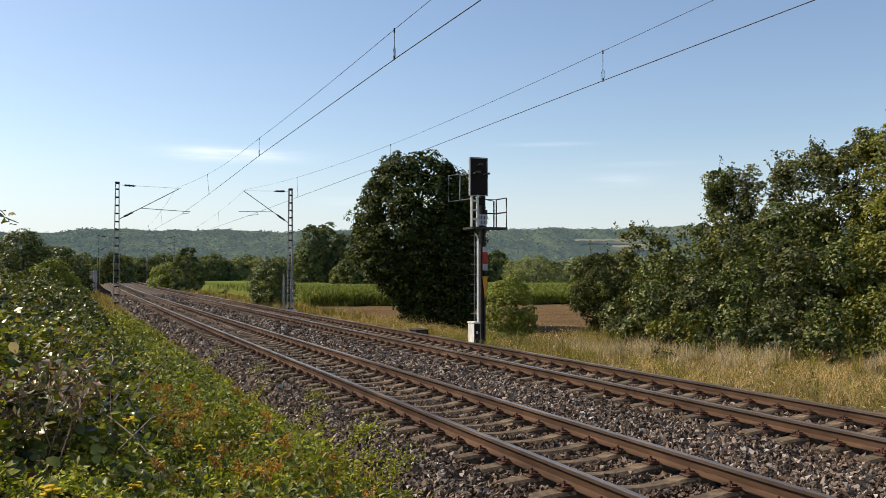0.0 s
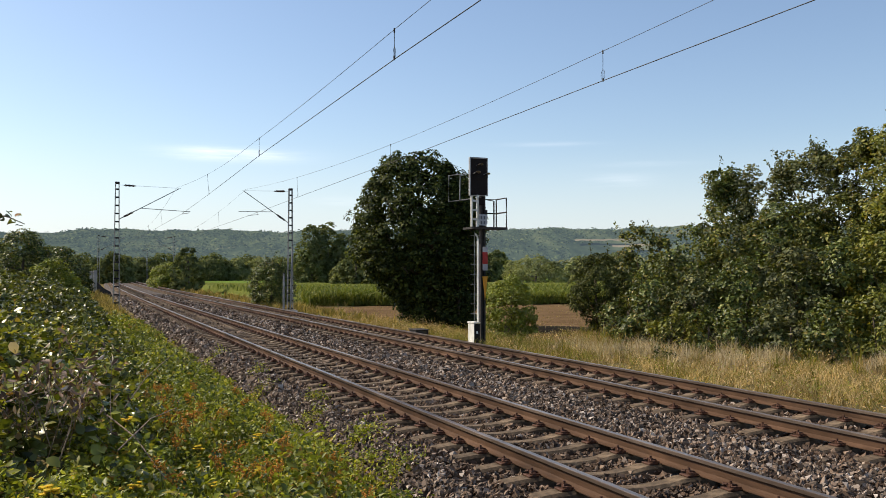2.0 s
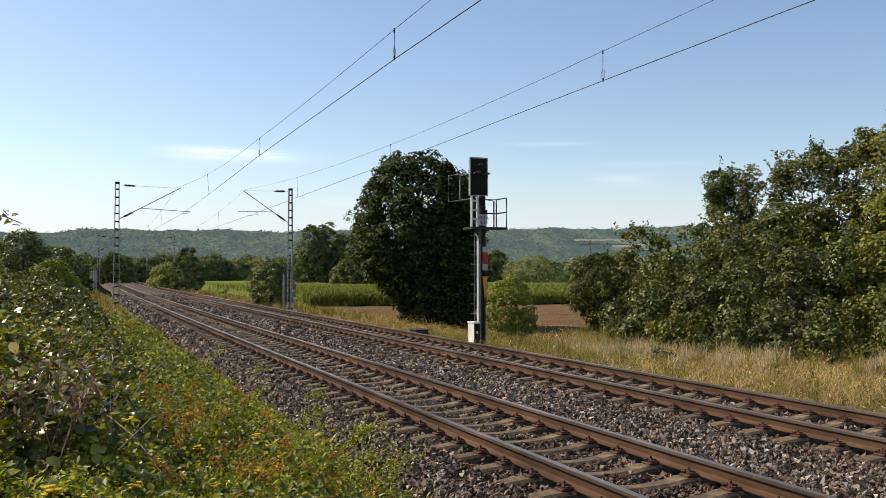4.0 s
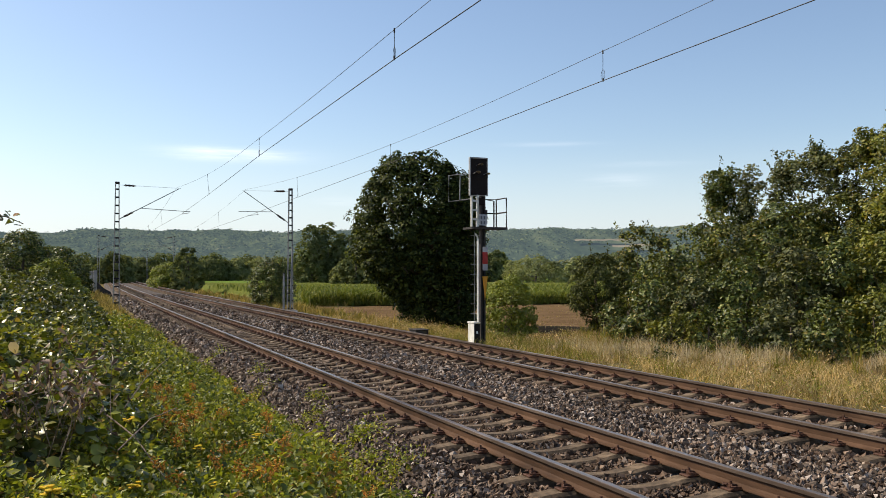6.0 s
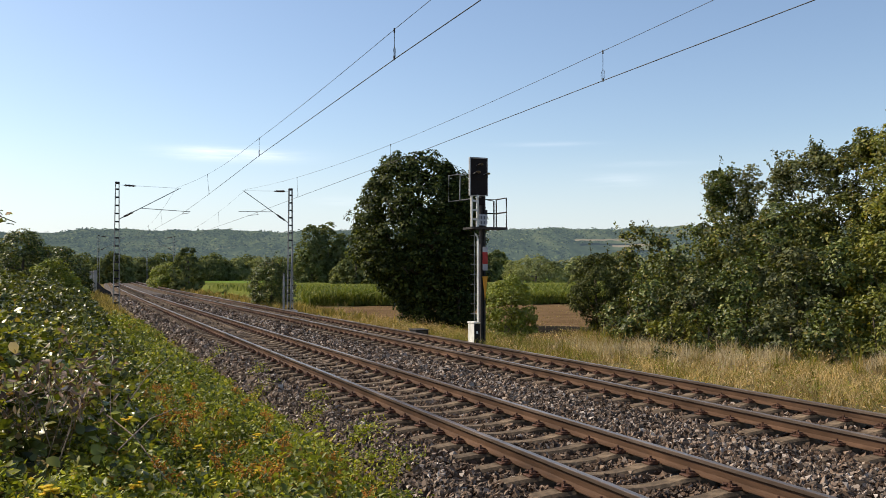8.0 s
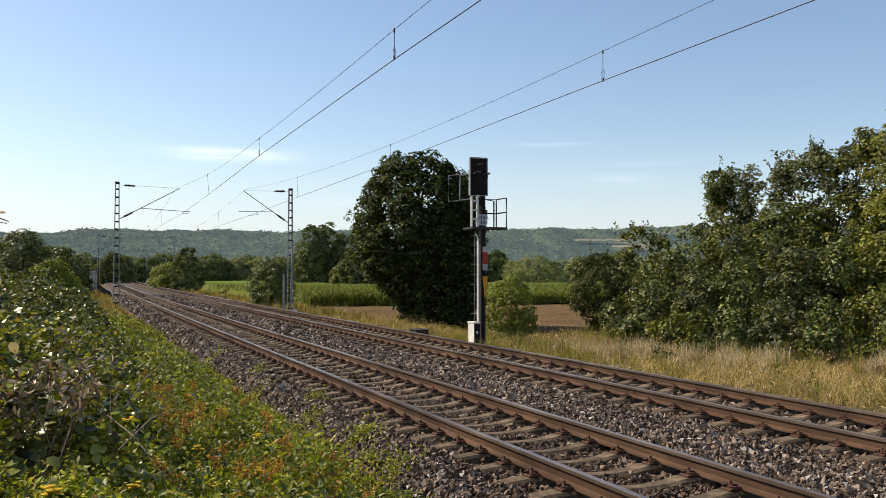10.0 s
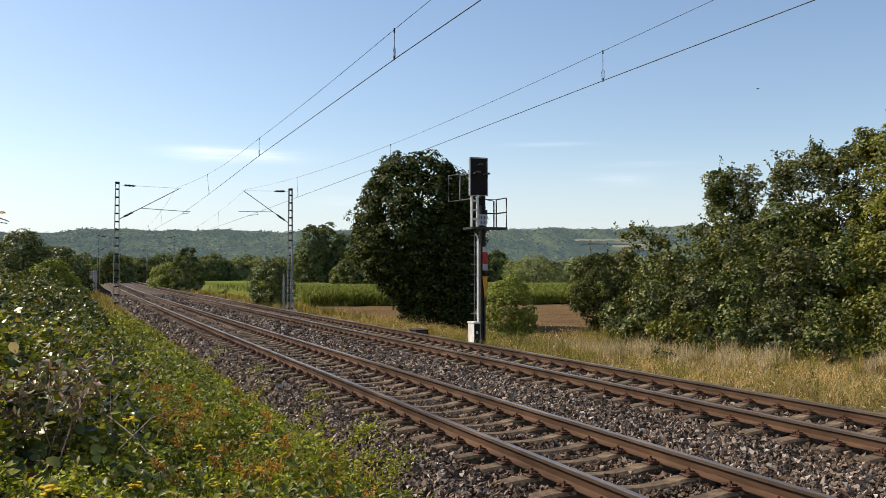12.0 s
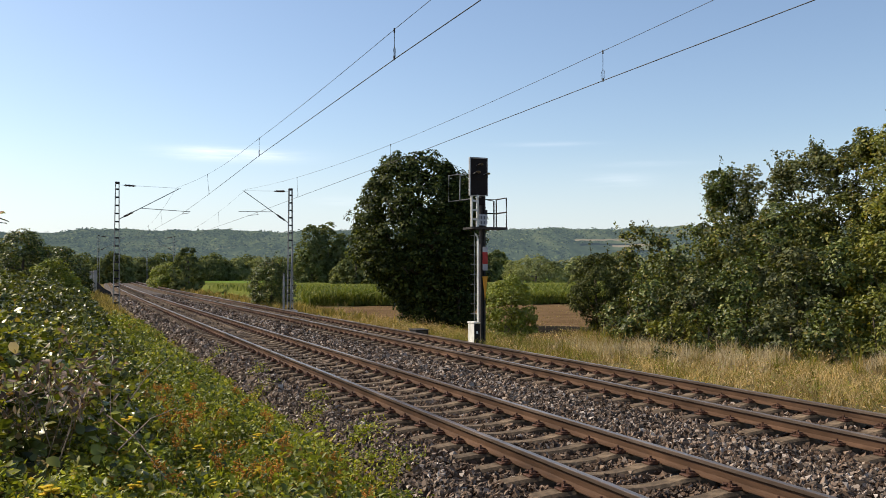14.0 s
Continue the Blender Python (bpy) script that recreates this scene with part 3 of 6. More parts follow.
def sleeper_mesh():
    """Waisted concrete sleeper: high rail seats, a lower and narrower middle, sloping ends."""
    secs = [(-1.3, -0.055, 0.085, 0.13), (-1.22, -0.02, 0.095, 0.15), (-1.0, 0.0, 0.1, 0.15), (-0.5, 0.0, 0.1, 0.15), (-0.32, -0.03, 0.085, 0.125), (0.0, -0.045, 0.08, 0.11), (0.32, -0.03, 0.085, 0.125), (0.5, 0.0, 0.1, 0.15), (1.0, 0.0, 0.1, 0.15), (1.22, -0.02, 0.095, 0.15), (1.3, -0.055, 0.085, 0.13)]
    bm = bmesh.new()
    rings = [[bm.verts.new(p) for p in ((x, -w - 0.02, z - 0.03), (x, -w + 0.012, z), (x, w - 0.012, z), (x, w + 0.02, z - 0.03), (x, wb, -0.2), (x, -wb, -0.2))] for x, z, w, wb in secs]
    for a, b in zip(rings, rings[1:]):
        for j in range(6):
            bm.faces.new((a[j], b[j], b[(j + 1) % 6], a[(j + 1) % 6]))
    bm.faces.new(rings[0])
    bm.faces.new(rings[-1][::-1])
    bmesh.ops.recalc_face_normals(bm, faces=bm.faces)
    return bm


def clip_mesh():
    """Rail fastening: guide plate, sprung clamp of two loops, bolt with its nut."""
    bm = bmesh.new()
    box(bm, (-0.075, -0.075, 0.0), (0.045, 0.075, 0.022), 0.005)
    for s in (-1, 1):
        pts = [(0.06, s * 0.02, 0.03), (0.03, s * 0.03, 0.05), (-0.03, s * 0.035, 0.055), (-0.05, s * 0.06, 0.04), (-0.02, s * 0.085, 0.045), (0.05, s * 0.08, 0.03)]
        path_tube(bm, pts, 0.011, 5)
    rod(bm, (-0.005, 0, 0.02), (-0.005, 0, 0.06), 0.03, n=6)
    rod(bm, (-0.005, 0, 0.06), (-0.005, 0, 0.09), 0.013, n=6)
    return bm


def build_tracks():
    bm = sleeper_mesh()
    sme = bpy.data.meshes.new("sleeper")
    bm.to_mesh(sme)
    bm.free()
    sme.materials.append(M_CONCRETE)
    bm = clip_mesh()
    cme = bpy.data.meshes.new("rail_clip")
    bm.to_mesh(cme)
    bm.free()
    cme.materials.append(M_CLIP)
    labels = ("rusty-sided railway track on concrete sleepers in ballast", "rusty railway track on concrete sleepers beside the verge")
    for (x0, y0), lab in zip(TRACKS, labels):
        t = thing("railway_track", (0, 0, 0), lab, "railway track", "double railway line")
        for s in (-1, 1):
            part("rail", rail_mesh(x0 + s * RAIL_X), [M_RUST, M_RAILTOP], t, "rust-brown steel rail with a polished running surface")
        y = y0 - SLEEPER_STEP * math.floor((y0 + 12.0) / SLEEPER_STEP)
        far_v, far_t, count = [], [], 0
        co = np.array([(i * 1.3, j * 0.11, -0.02 + 0.09 * (k - 1)) for i in (-1, 1) for j in (-1, 1) for k in (-1, 1)])
        tr = np.array([[0, 1, 3], [0, 3, 2], [4, 6, 7], [4, 7, 5], [0, 4, 5], [0, 5, 1], [2, 3, 7], [2, 7, 6], [1, 5, 7], [1, 7, 3]])
        while y < LINE_END - 4:
            o = x0 + float(bend(y))
            if count < 150:
                sl = new("sleeper", sme)
                sl.parent = t
                j = random.Random(count + int(x0) * 999)
                sl.matrix_local = pose(o + j.uniform(-0.012, 0.012), y, -0.176 + j.uniform(-0.006, 0.0), 0, 0, j.uniform(-0.4, 0.4))
                if 18 < count < 108:
                    for rs in (-1, 1):
                        for side in (-1, 1):
                            c = new("rail_clip", cme)
                            c.parent = sl
                            c.matrix_local = pose(rs * RAIL_X + side * 0.125, 0, 0.001, 0, 0, 0 if side < 0 else 180)
            else:
                far_t.append(tr + len(far_v) * len(co))
                far_v.append(co + np.array([o, y, -0.178]))
            count += 1
            y += SLEEPER_STEP
        far = link_mesh("distant_sleepers", tri_mesh("distant_sleepers", np.concatenate(far_v), np.concatenate(far_t)), M_CONCRETE, t)
        tagged(far, kind="stuff")


def build_ballast():
    ys = np.concatenate([np.arange(-14, 70, 0.5), np.arange(70, LINE_END + 5, 4.0)])
    xs = np.concatenate([np.linspace(-2.6, -1.5, 10), np.linspace(-1.3, 5.7, 26), np.linspace(5.85, 6.9, 10)])
    X, Y = np.meshgrid(xs, ys)
    Z = ballast_z(X, Y) - 0.03
    ob = link_mesh("ballast_bed", quad_grid("ballast_bed", np.stack([X + bend(Y), Y, Z], -1).reshape(-1, 3), len(ys), len(xs)), M_FORM)
    tagged(ob, "grey-brown crushed stone ballast bed", "ballast", kind="structure")
    rng = np.random.default_rng(21)
    cells = []
    # near: dense, true size; further on: fewer
    for y0, y1, dens, size in ((-13, 4.5, 30, 0.034), (4.5, 16, 520, 0.0268), (16, 30, 250, 0.036), (30, 52, 80, 0.052), (52, 90, 24, 0.07)):
        n = int((y1 - y0) * 8.9 * dens)
        cells.append((rng.uniform(-2.35, 6.55, n), rng.uniform(y0, y1, n), np.full(n, size)))
    x, y, s = (np.concatenate(c) for c in zip(*cells))
    # keep the sleeper tops nearly clear
    keep = np.ones(len(x), bool)
    for x0, y0 in TRACKS:
        dx = np.abs(x - x0)
        dy = np.abs((y - y0 + SLEEPER_STEP / 2) % SLEEPER_STEP - SLEEPER_STEP / 2)
        keep &= ~((dx < 1.27) & (dy < 0.125) & (rng.random(len(x)) > 0.006))
        keep &= ~(np.abs(dx - RAIL_X) < 0.1)
    x, y, s = x[keep], y[keep], s[keep]
    n = len(x)
    s = s * rng.uniform(0.45, 1.4, n)
    z = ballast_z(x, y) + s * rng.uniform(-0.6, 0.85, n)
    octa = np.array([[1, 0, 0], [-1, 0, 0], [0, 1, 0], [0, -1, 0], [0, 0, 1], [0, 0, -1]], float) * 1.15
    otri = np.array([[0, 2, 4], [2, 1, 4], [1, 3, 4], [3, 0, 4], [2, 0, 5], [1, 2, 5], [3, 1, 5], [0, 3, 5]])
    cube = np.array([[i, j, k] for i in (-1, 1) for j in (-1, 1) for k in (-1, 1)], float) * 0.72
    tri = np.array([[0, 1, 3], [0, 3, 2], [4, 6, 7], [4, 7, 5], [0, 4, 5], [0, 5, 1], [2, 3, 7], [2, 7, 6], [0, 2, 6], [0, 6, 4], [1, 5, 7], [1, 7, 3]])
    V = octa[None] * np.stack([rng.uniform(0.8, 1.5, n), rng.uniform(0.6, 1.1, n), rng.uniform(0.3, 0.75, n)], 1)[:, None] + rng.normal(size=(n, 6, 3)) * 0.33
    q = unit(rng.normal(size=(n, 4)))
    w, a, b, c = q.T
    Rm = np.stack([1 - 2 * (b * b + c * c), 2 * (a * b - c * w), 2 * (a * c + b * w), 2 * (a * b + c * w), 1 - 2 * (a * a + c * c), 2 * (b * c - a * w), 2 * (a * c - b * w), 2 * (b * c + a * w), 1 - 2 * (a * a + b * b)], 1).reshape(-1, 3, 3)
    V = np.einsum("nij,nkj->nki", Rm, V) * s[:, None, None] + np.stack([x + bend(y), y, z], 1)[:, None]
    # the nearest larger stones, each lying loose
    rocks = []
    for k in range(8):
        me = tri_mesh("stone", cube * np.array([1.3, 0.9, 0.55]) * rng.uniform(0.8, 1.2, 3) + rng.normal(size=(8, 3)) * 0.3, tri, True)
        me.materials.append(M_ROCK)
        rocks.append(me)
    placed = 0
    while placed < 290:
        px, py = rng.uniform(-2.15, 2.7), rng.uniform(6.0, 10.5)
        dy = abs((py - TRACKS[0][1] + SLEEPER_STEP / 2) % SLEEPER_STEP - SLEEPER_STEP / 2)
        if (abs(px) < 1.35 and dy < 0.2) or abs(abs(px) - RAIL_X) < 0.17:
            continue
        st = new("stone", rocks[placed % 8])
        st.parent = ob
        r = rng.uniform(0.026, 0.038)
        st.matrix_local = pose(px, py, float(ballast_z(np.array([px]), np.array([py]))[0]) + r * 0.45, rng.uniform(0, 360), rng.uniform(0, 360), rng.uniform(0, 360)) @ Matrix.Scale(r, 4)
        placed += 1
    # browned by brake dust near the rails, greyer on the shoulders and between the tracks
    near = np.minimum(np.abs(x), np.abs(x - TRACKS[1][0]))
    brown = rng.random(n) < 0.3 + 0.65 * smooth01(1.9, 1.05, near) - 0.25 * smooth01(-1.3, -1.8, x)
    for m, mat_, lab in ((brown, M_STONE, "loose ballast stones browned by brake dust"), (~brown, M_STONE_GREY, "loose angular grey ballast stones")):
        Vm = V[m]
        Tm = np.arange(len(Vm))[:, None, None] * 6 + otri[None]
        tagged(link_mesh("ballast_stones", tri_mesh("ballast_stones", Vm, Tm, True), mat_), lab, "ballast", kind="stuff")


M_CLIP = surface("clip_rust", [(0.3, (0.05, 0.023, 0.014)), (0.7, (0.13, 0.058, 0.034))], 30, 0.7, 0.2, bump=0.2)
M_ROCK = surface("rock", [(0.3, (0.05, 0.035, 0.026)), (0.55, (0.115, 0.085, 0.065)), (0.8, (0.22, 0.175, 0.14))], 1.2, 0.88, bump=0.4, bump_scale=6, dist=0.05, rnd=0.5, spec=0.25)
build_ballast()


# ---- overhead line ----
MAST_Y = (53.5, 130.0, 205.0)


def wire_points(x_of, z_of, ys):
    return [(x_of(y), y, z_of(y)) for y in ys]


def mast(x, y, side, top=7.1, foot=-0.6):
    """Lattice mast of two legs with battens, and its cantilever reaching over the track (side: +1 to the right)."""
    t = thing("catenary_mast", (x, y, 0), "grey lattice steel catenary mast with a cantilever arm over the track", "catenary mast", "overhead line masts")
    w0, w1 = 0.17, 0.095
    for s in (-1, 1):
        bm = bmesh.new()
        for d in (-0.1, 0.1):
            path_tube(bm, [(s * w0, d, foot), (s * w1, d, top)], 0.025, 4)
        for k in range(8):
            z = foot + 0.5 + k * 0.95
            f = (z - foot) / (top - foot)
            w = w0 + (w1 - w0) * f
            box(bm, (s * w - 0.012, -0.1, z - 0.03), (s * w + 0.012, 0.1, z + 0.03))
        part("mast_leg", bm, M_MAST, t)
    z = foot + 0.35
    while z < top - 0.1:
        f = (z - foot) / (top - foot)
        w = w0 + (w1 - w0) * f
        for d in (-0.095, 0.095):
            bm = bmesh.new()
            box(bm, (-w, d - 0.02, z - 0.04), (w, d + 0.02, z + 0.04))
            part("batten", bm, M_STEEL_DARK, t)
        z += 0.47
    bm = bmesh.new()
    box(bm, (-w1 - 0.03, -0.13, top), (w1 + 0.03, 0.13, top + 0.13), 0.02)
    part("mast_cap", bm, M_STEEL_DARK, t)
    bm = bmesh.new()
    box(bm, (-0.4, -0.35, foot - 0.2), (0.4, 0.35, foot + 0.25), 0.03)
    part("foundation", bm, M_POST, t, "grey concrete mast foundation")
    s = side
    reach = 3.45 if s > 0 else 2.88           # from the mast to the carrying wire
    tip = (s * reach, 0, 6.95)
    low = (s * 0.14, 0, 5.08)
    bm = bmesh.new()
    path_tube(bm, [low, tip], 0.025, 6)
    arm = part("cantilever_tube", bm, M_STEEL_GREY, t)
    bm = bmesh.new()
    path_tube(bm, [(s * 0.12, 0, 7.05), (s * (reach + 0.1), 0, 6.98)], 0.008, 5)
    part("stay_rod", bm, M_STEEL_GREY, t)
    f = 0.35
    jx, jz = low[0] + (tip[0] - low[0]) * f, low[2] + (tip[2] - low[2]) * f
    ex = s * (4.1 if s > 0 else 3.2)
    bm = bmesh.new()
    path_tube(bm, [(jx, 0, jz), (ex, 0, 5.6 if s > 0 else 5.7)], 0.019, 6)
    part("registration_tube", bm, M_STEEL_GREY, t)
    cx = s * (3.6 if s > 0 else 2.62)
    bm = bmesh.new()
    if s > 0:
        path_tube(bm, [(ex - 0.05, 0, 5.64), (ex - 0.1, 0, 5.52), (cx, 0, 5.46)], 0.014, 5)
    else:
        path_tube(bm, [(-2.1, 0, 5.7), (-2.0, 0, 5.55), (cx, 0, 5.46)], 0.014, 5)
    part("steady_arm", bm, M_STEEL_GREY, t)
    for a, b in ((low, tip), ((s * 0.12, 0, 7.05), tip)):
        a, b = Vector(a), Vector(b)
        d = (b - a).normalized()
        bm = bmesh.new()
        for k in range(7):
            rod(bm, a + d * (0.3 + k * 0.075), a + d * (0.355 + k * 0.075), 0.075, 0.045, 8)
        path_tube(bm, [a + d * 0.22, a + d * 0.9], 0.035, 6)
        part("insulator", bm, M_INSUL, t, "brown porcelain insulator")
    return t


def overhead_wires():
    for name_x, xc, xm, far in (("first", ((-14, -0.62), (9.9, -0.57), (13.2, -0.54), (25.8, -0.27), (39.2, 0.17), (53.5, 0.56), (130, 0.75), (205, 3.2), (300, 6.4)), 0.28, 0.0), ("second", ((-14, 2.9), (8.3, 3.37), (13.4, 3.5), (23.6, 3.85), (39.6, 4.18), (53.5, 4.5), (130, 5.4), (205, 6.9), (300, 11.0)), 4.35, 0.05)):
        def cx(y, p=xc):
            return float(np.interp(y, [a for a, _ in p], [b for _, b in p]))

        def mz(y, far=far):
            sups = (-17.0, 53.5, 130.0, 205.0, 280.0, 355.0)
            for a, b in zip(sups, sups[1:]):
                if y <= b:
                    u = (y - a) / (b - a) * 2 - 1
                    return 5.92 + far + 1.1 * u * u
            return 7.0

        def mx(y, f=cx, m=xm):
            return f(y) + (m - f(53.5)) * max(0.0, 1 - abs(y - 53.5) / 20)
        ys = list(np.arange(-14, 120, 1.5)) + list(np.arange(120, 300, 6.0))
        t = thing("overhead_line", (0, 0, 0), "dark contact wire hung from a sagging carrying wire", "overhead wire", "overhead lines")
        bm = bmesh.new()
        path_tube(bm, [(cx(y), y, 5.45) for y in ys], 0.008, 5)
        part("contact_wire", bm, M_WIRE, t)
        bm = bmesh.new()
        path_tube(bm, [(mx(y), y, mz(y)) for y in ys], 0.005, 5)
        part("carrying_wire", bm, M_WIRE, t)
        for y in (0.6, 13.3, 25.9, 39.4, 66, 79, 92, 105, 130, 143, 156, 169):
            bm = bmesh.new()
            a, b = Vector((mx(y), y, mz(y))), Vector((cx(y), y, 5.45))
            path_tube(bm, [a, b], 0.006, 4)
            rod(bm, a + Vector((0, 0, 0.02)), a - Vector((0, 0, 0.05)), 0.014)
            rod(bm, b + Vector((0, 0, 0.05)), b - Vector((0, 0, 0.015)), 0.014)
            if y < 45:
                loop = [b + Vector((0.0, 0.06 * math.sin(u), 0.1 - 0.1 * math.cos(u))) for u in np.linspace(0, 2 * math.pi, 12)]
                path_tube(bm, loop, 0.004, 4)
            part("dropper", bm, M_WIRE, t)


for _y in MAST_Y:
    mast(-3.13 + float(bend(_y)), _y, 1)
    mast(7.02 + float(bend(_y)), _y, -1)
overhead_wires()


# ---- the signal ----
def signal():
    SX, SY = 7.02, 25.7
    t = thing("railway_signal", (SX, SY, 0), "unlit railway light signal, black screen on a dark steel mast", "railway signal")
    bm = bmesh.new()
    for d in (-0.06, 0.06):
        box(bm, (d - 0.03, -0.07, -0.6), (d + 0.03, 0.07, 5.2), 0.006)
    box(bm, (-0.04, -0.012, -0.4), (0.04, 0.012, 5.2))
    part("mast", bm, M_STEEL_DARK, t, "dark steel channel mast")
    bm = bmesh.new()
    box(bm, (-0.25, -0.25, -0.9), (0.25, 0.25, -0.46), 0.02)
    part("foundation", bm, M_POST, t)
    # screen with rim
    x0, x1, z0, z1, ys = -0.56, 0.1, 4.46, 5.72, -0.22
    bm = bmesh.new()
    box(bm, (x0 + 0.03, ys, z0 + 0.03), (x1 - 0.03, ys + 0.05, z1 - 0.03), 0.01)
    screen = part("screen", bm, M_BLACK, t, "matt black signal screen")
    bm = bmesh.new()
    w = 0.045
    box(bm, (x0, ys - 0.015, z0), (x0 + w, ys + 0.07, z1), 0.006)
    box(bm, (x0 + w, ys - 0.015, z1 - w), (x1, ys + 0.07, z1), 0.006)
    box(bm, (x1 - 0.02, ys - 0.01, z0), (x1, ys + 0.07, z1 - w), 0.004)
    box(bm, (x0 + w, ys - 0.01, z0), (x1 - 0.02, ys + 0.07, z0 + 0.02), 0.004)
    part("rim", bm, M_RIM, screen, "weathered pale grey rim")
    for lx, lz, r in ((-0.23, 5.4, 0.085), (-0.33, 5.12, 0.1), (0.02, 5.1, 0.085)):
        bm = bmesh.new()
        bmesh.ops.create_cone(bm, cap_ends=True, segments=18, radius1=r, radius2=r * 0.9, depth=0.02, matrix=Matrix.Translation((lx, ys - 0.012, lz)) @ Matrix.Rotation(radians(90), 4, "X"))
        part("lamp_lens", bm, M_LENS, screen, "dark unlit glass lens")
        bm = bmesh.new()
        n = 12
        rows = []
        for k in range(n + 1):
            a = math.pi * (0.2 + 0.65 * k / n)
            long_ = 0.05 + 0.2 * math.sin(a)
            rows.append([bm.verts.new((lx + q * math.cos(a), yy, lz + q * math.sin(a))) for q, yy in ((r * 1.1, ys), (r * 1.25, ys - long_), (r * 1.29, ys - long_), (r * 1.16, ys))])
        for a, b in zip(rows, rows[1:]):
            for j in range(4):
                bm.faces.new((a[j], a[(j + 1) % 4], b[(j + 1) % 4], b[j]))
        bm.faces.new(rows[0])
        bm.faces.new(rows[-1][::-1])
        part("hood", bm, M_HOOD, screen, "curved lamp hood, sun on its top put into the pale colour")
    bm = bmesh.new()
    for bx in (-0.45, -0.05):
        for bz in (4.6, 5.3):
            box(bm, (bx - 0.02, ys + 0.05, bz - 0.02), (bx + 0.02, 0.1, bz + 0.02))
    part("bracket", bm, M_STEEL_DARK, screen)
    # small cabinets under the screen
    for bx, bz, sx, sz, mt, lab in ((-0.08, 4.3, 0.13, 0.12, M_BLACK, "black terminal box"), (-0.12, 3.62, 0.09, 0.17, M_STEEL_DARK, "dark cable box"), (0.1, 3.9, 0.05, 0.12, M_STEEL_DARK, "dark cable box")):
        bm = bmesh.new()
        box(bm, (bx - sx, -0.1, bz - sz), (bx + sx, 0.1, bz + sz), 0.015)
        part("terminal_box", bm, mt, t, lab)
    bm = bmesh.new()
    box(bm, (-0.2, -0.2, 3.5), (0.08, -0.18, 3.86), 0.004)
    plate = part("number_plate", bm, M_GREYPLATE, t, "small pale grey plate with dark marks")
    for mx, mz in ((-0.13, 3.7), (-0.02, 3.7), (-0.13, 3.54), (-0.02, 3.54)):
        bm = bmesh.new()
        box(bm, (mx - 0.025, -0.206, mz), (mx + 0.035, -0.202, mz + 0.11))
        part("mark", bm, M_GREYTEXT, plate)
    # platform with rails
    bm = bmesh.new()
    for y in (-0.28, 0.5):
        box(bm, (-0.46, y - 0.02, 3.38), (0.78, y + 0.02, 3.45))
    for x in (-0.46, 0.78):
        box(bm, (x - 0.02, -0.26, 3.38), (x + 0.02, 0.48, 3.45))
    for k in range(19):
        x = -0.42 + k * 0.064
        box(bm, (x - 0.006, -0.26, 3.41), (x + 0.006, 0.48, 3.445))
    for k in range(6):
        y = -0.2 + k * 0.13
        box(bm, (-0.44, y - 0.005, 3.415), (0.76, y + 0.005, 3.44))
    part("platform", bm, M_STEEL_DARK, t, "steel grating working platform")
    for pts in ([(0.12, 0.48, 3.42), (0.12, 0.48, 4.42), (0.76, 0.48, 4.42), (0.76, 0.48, 3.42)], [(0.76, 0.48, 4.42), (0.76, -0.26, 4.42), (0.76, -0.26, 3.42)], [(0.12, 0.48, 3.95), (0.76, 0.48, 3.95), (0.76, -0.26, 3.95)], [(0.3, -0.26, 3.42), (0.3, -0.26, 4.3), (0.12, -0.1, 4.36)]):
        bm = bmesh.new()
        path_tube(bm, pts, 0.026, 6)
        part("guard_rail", bm, M_STEEL_DARK, t, "dark tubular guard rail")
    for pts in ([(-0.52, 0.1, 5.2), (-1.0, 0.45, 5.16), (-1.0, 0.45, 4.3), (-0.5, 0.1, 4.36)], [(-0.6, 0.42, 5.18), (-0.62, 0.42, 4.34)], [(-1.0, 0.45, 4.3), (-0.62, 0.42, 4.34), (-0.3, 0.1, 4.4)]):
        bm = bmesh.new()
        path_tube(bm, pts, 0.019, 6)
        part("back_rail", bm, M_STEEL_GREY, t, "grey tubular back rail")
    bm = bmesh.new()
    box(bm, (-0.5, -0.24, 3.44), (-0.44, -0.16, 4.45), 0.006)
    box(bm, (-0.3, -0.24, 3.44), (-0.24, -0.16, 4.45), 0.006)
    for z in (3.7, 4.0, 4.3):
        box(bm, (-0.44, -0.22, z - 0.03), (-0.3, -0.18, z + 0.03))
    part("screen_frame", bm, M_GREYWHITE, t, "pale frame below the screen")
    bm = bmesh.new()
    path_tube(bm, [(0.05, 0.05, 4.45), (0.16, 0.1, 4.1), (0.08, 0.08, 3.8), (0.0, 0.05, 3.5)], 0.02, 6)
    path_tube(bm, [(-0.1, 0.05, 4.45), (-0.2, 0.1, 4.2), (-0.05, 0.08, 3.9), (-0.1, 0.05, 3.4)], 0.02, 6)
    part("cable", bm, M_BLACK, t)
    # cable conduit and climbing irons on the mast's sunny side
    bm = bmesh.new()
    box(bm, (-0.2, -0.12, -0.2), (-0.17, 0.0, 3.05), 0.008)
    path_tube(bm, [(-0.19, -0.065, 3.0), (-0.2, -0.06, 3.12), (-0.27, -0.04, 3.24)], 0.03, 8)
    part("conduit", bm, M_GREYWHITE, t, "pale grey-green cable conduit")
    bm = bmesh.new()
    path_tube(bm, [(-0.28, 0.0, -0.2), (-0.28, 0.0, 3.3)], 0.009, 6)
    part("ladder_rail", bm, M_STEEL_GREY, t)
    for k in range(10):
        bm = bmesh.new()
        path_tube(bm, [(-0.42, 0.0, 0.3 + k * 0.32), (-0.1, 0.0, 0.3 + k * 0.32)], 0.009, 5)
        part("rung", bm, M_STEEL_GREY, t)
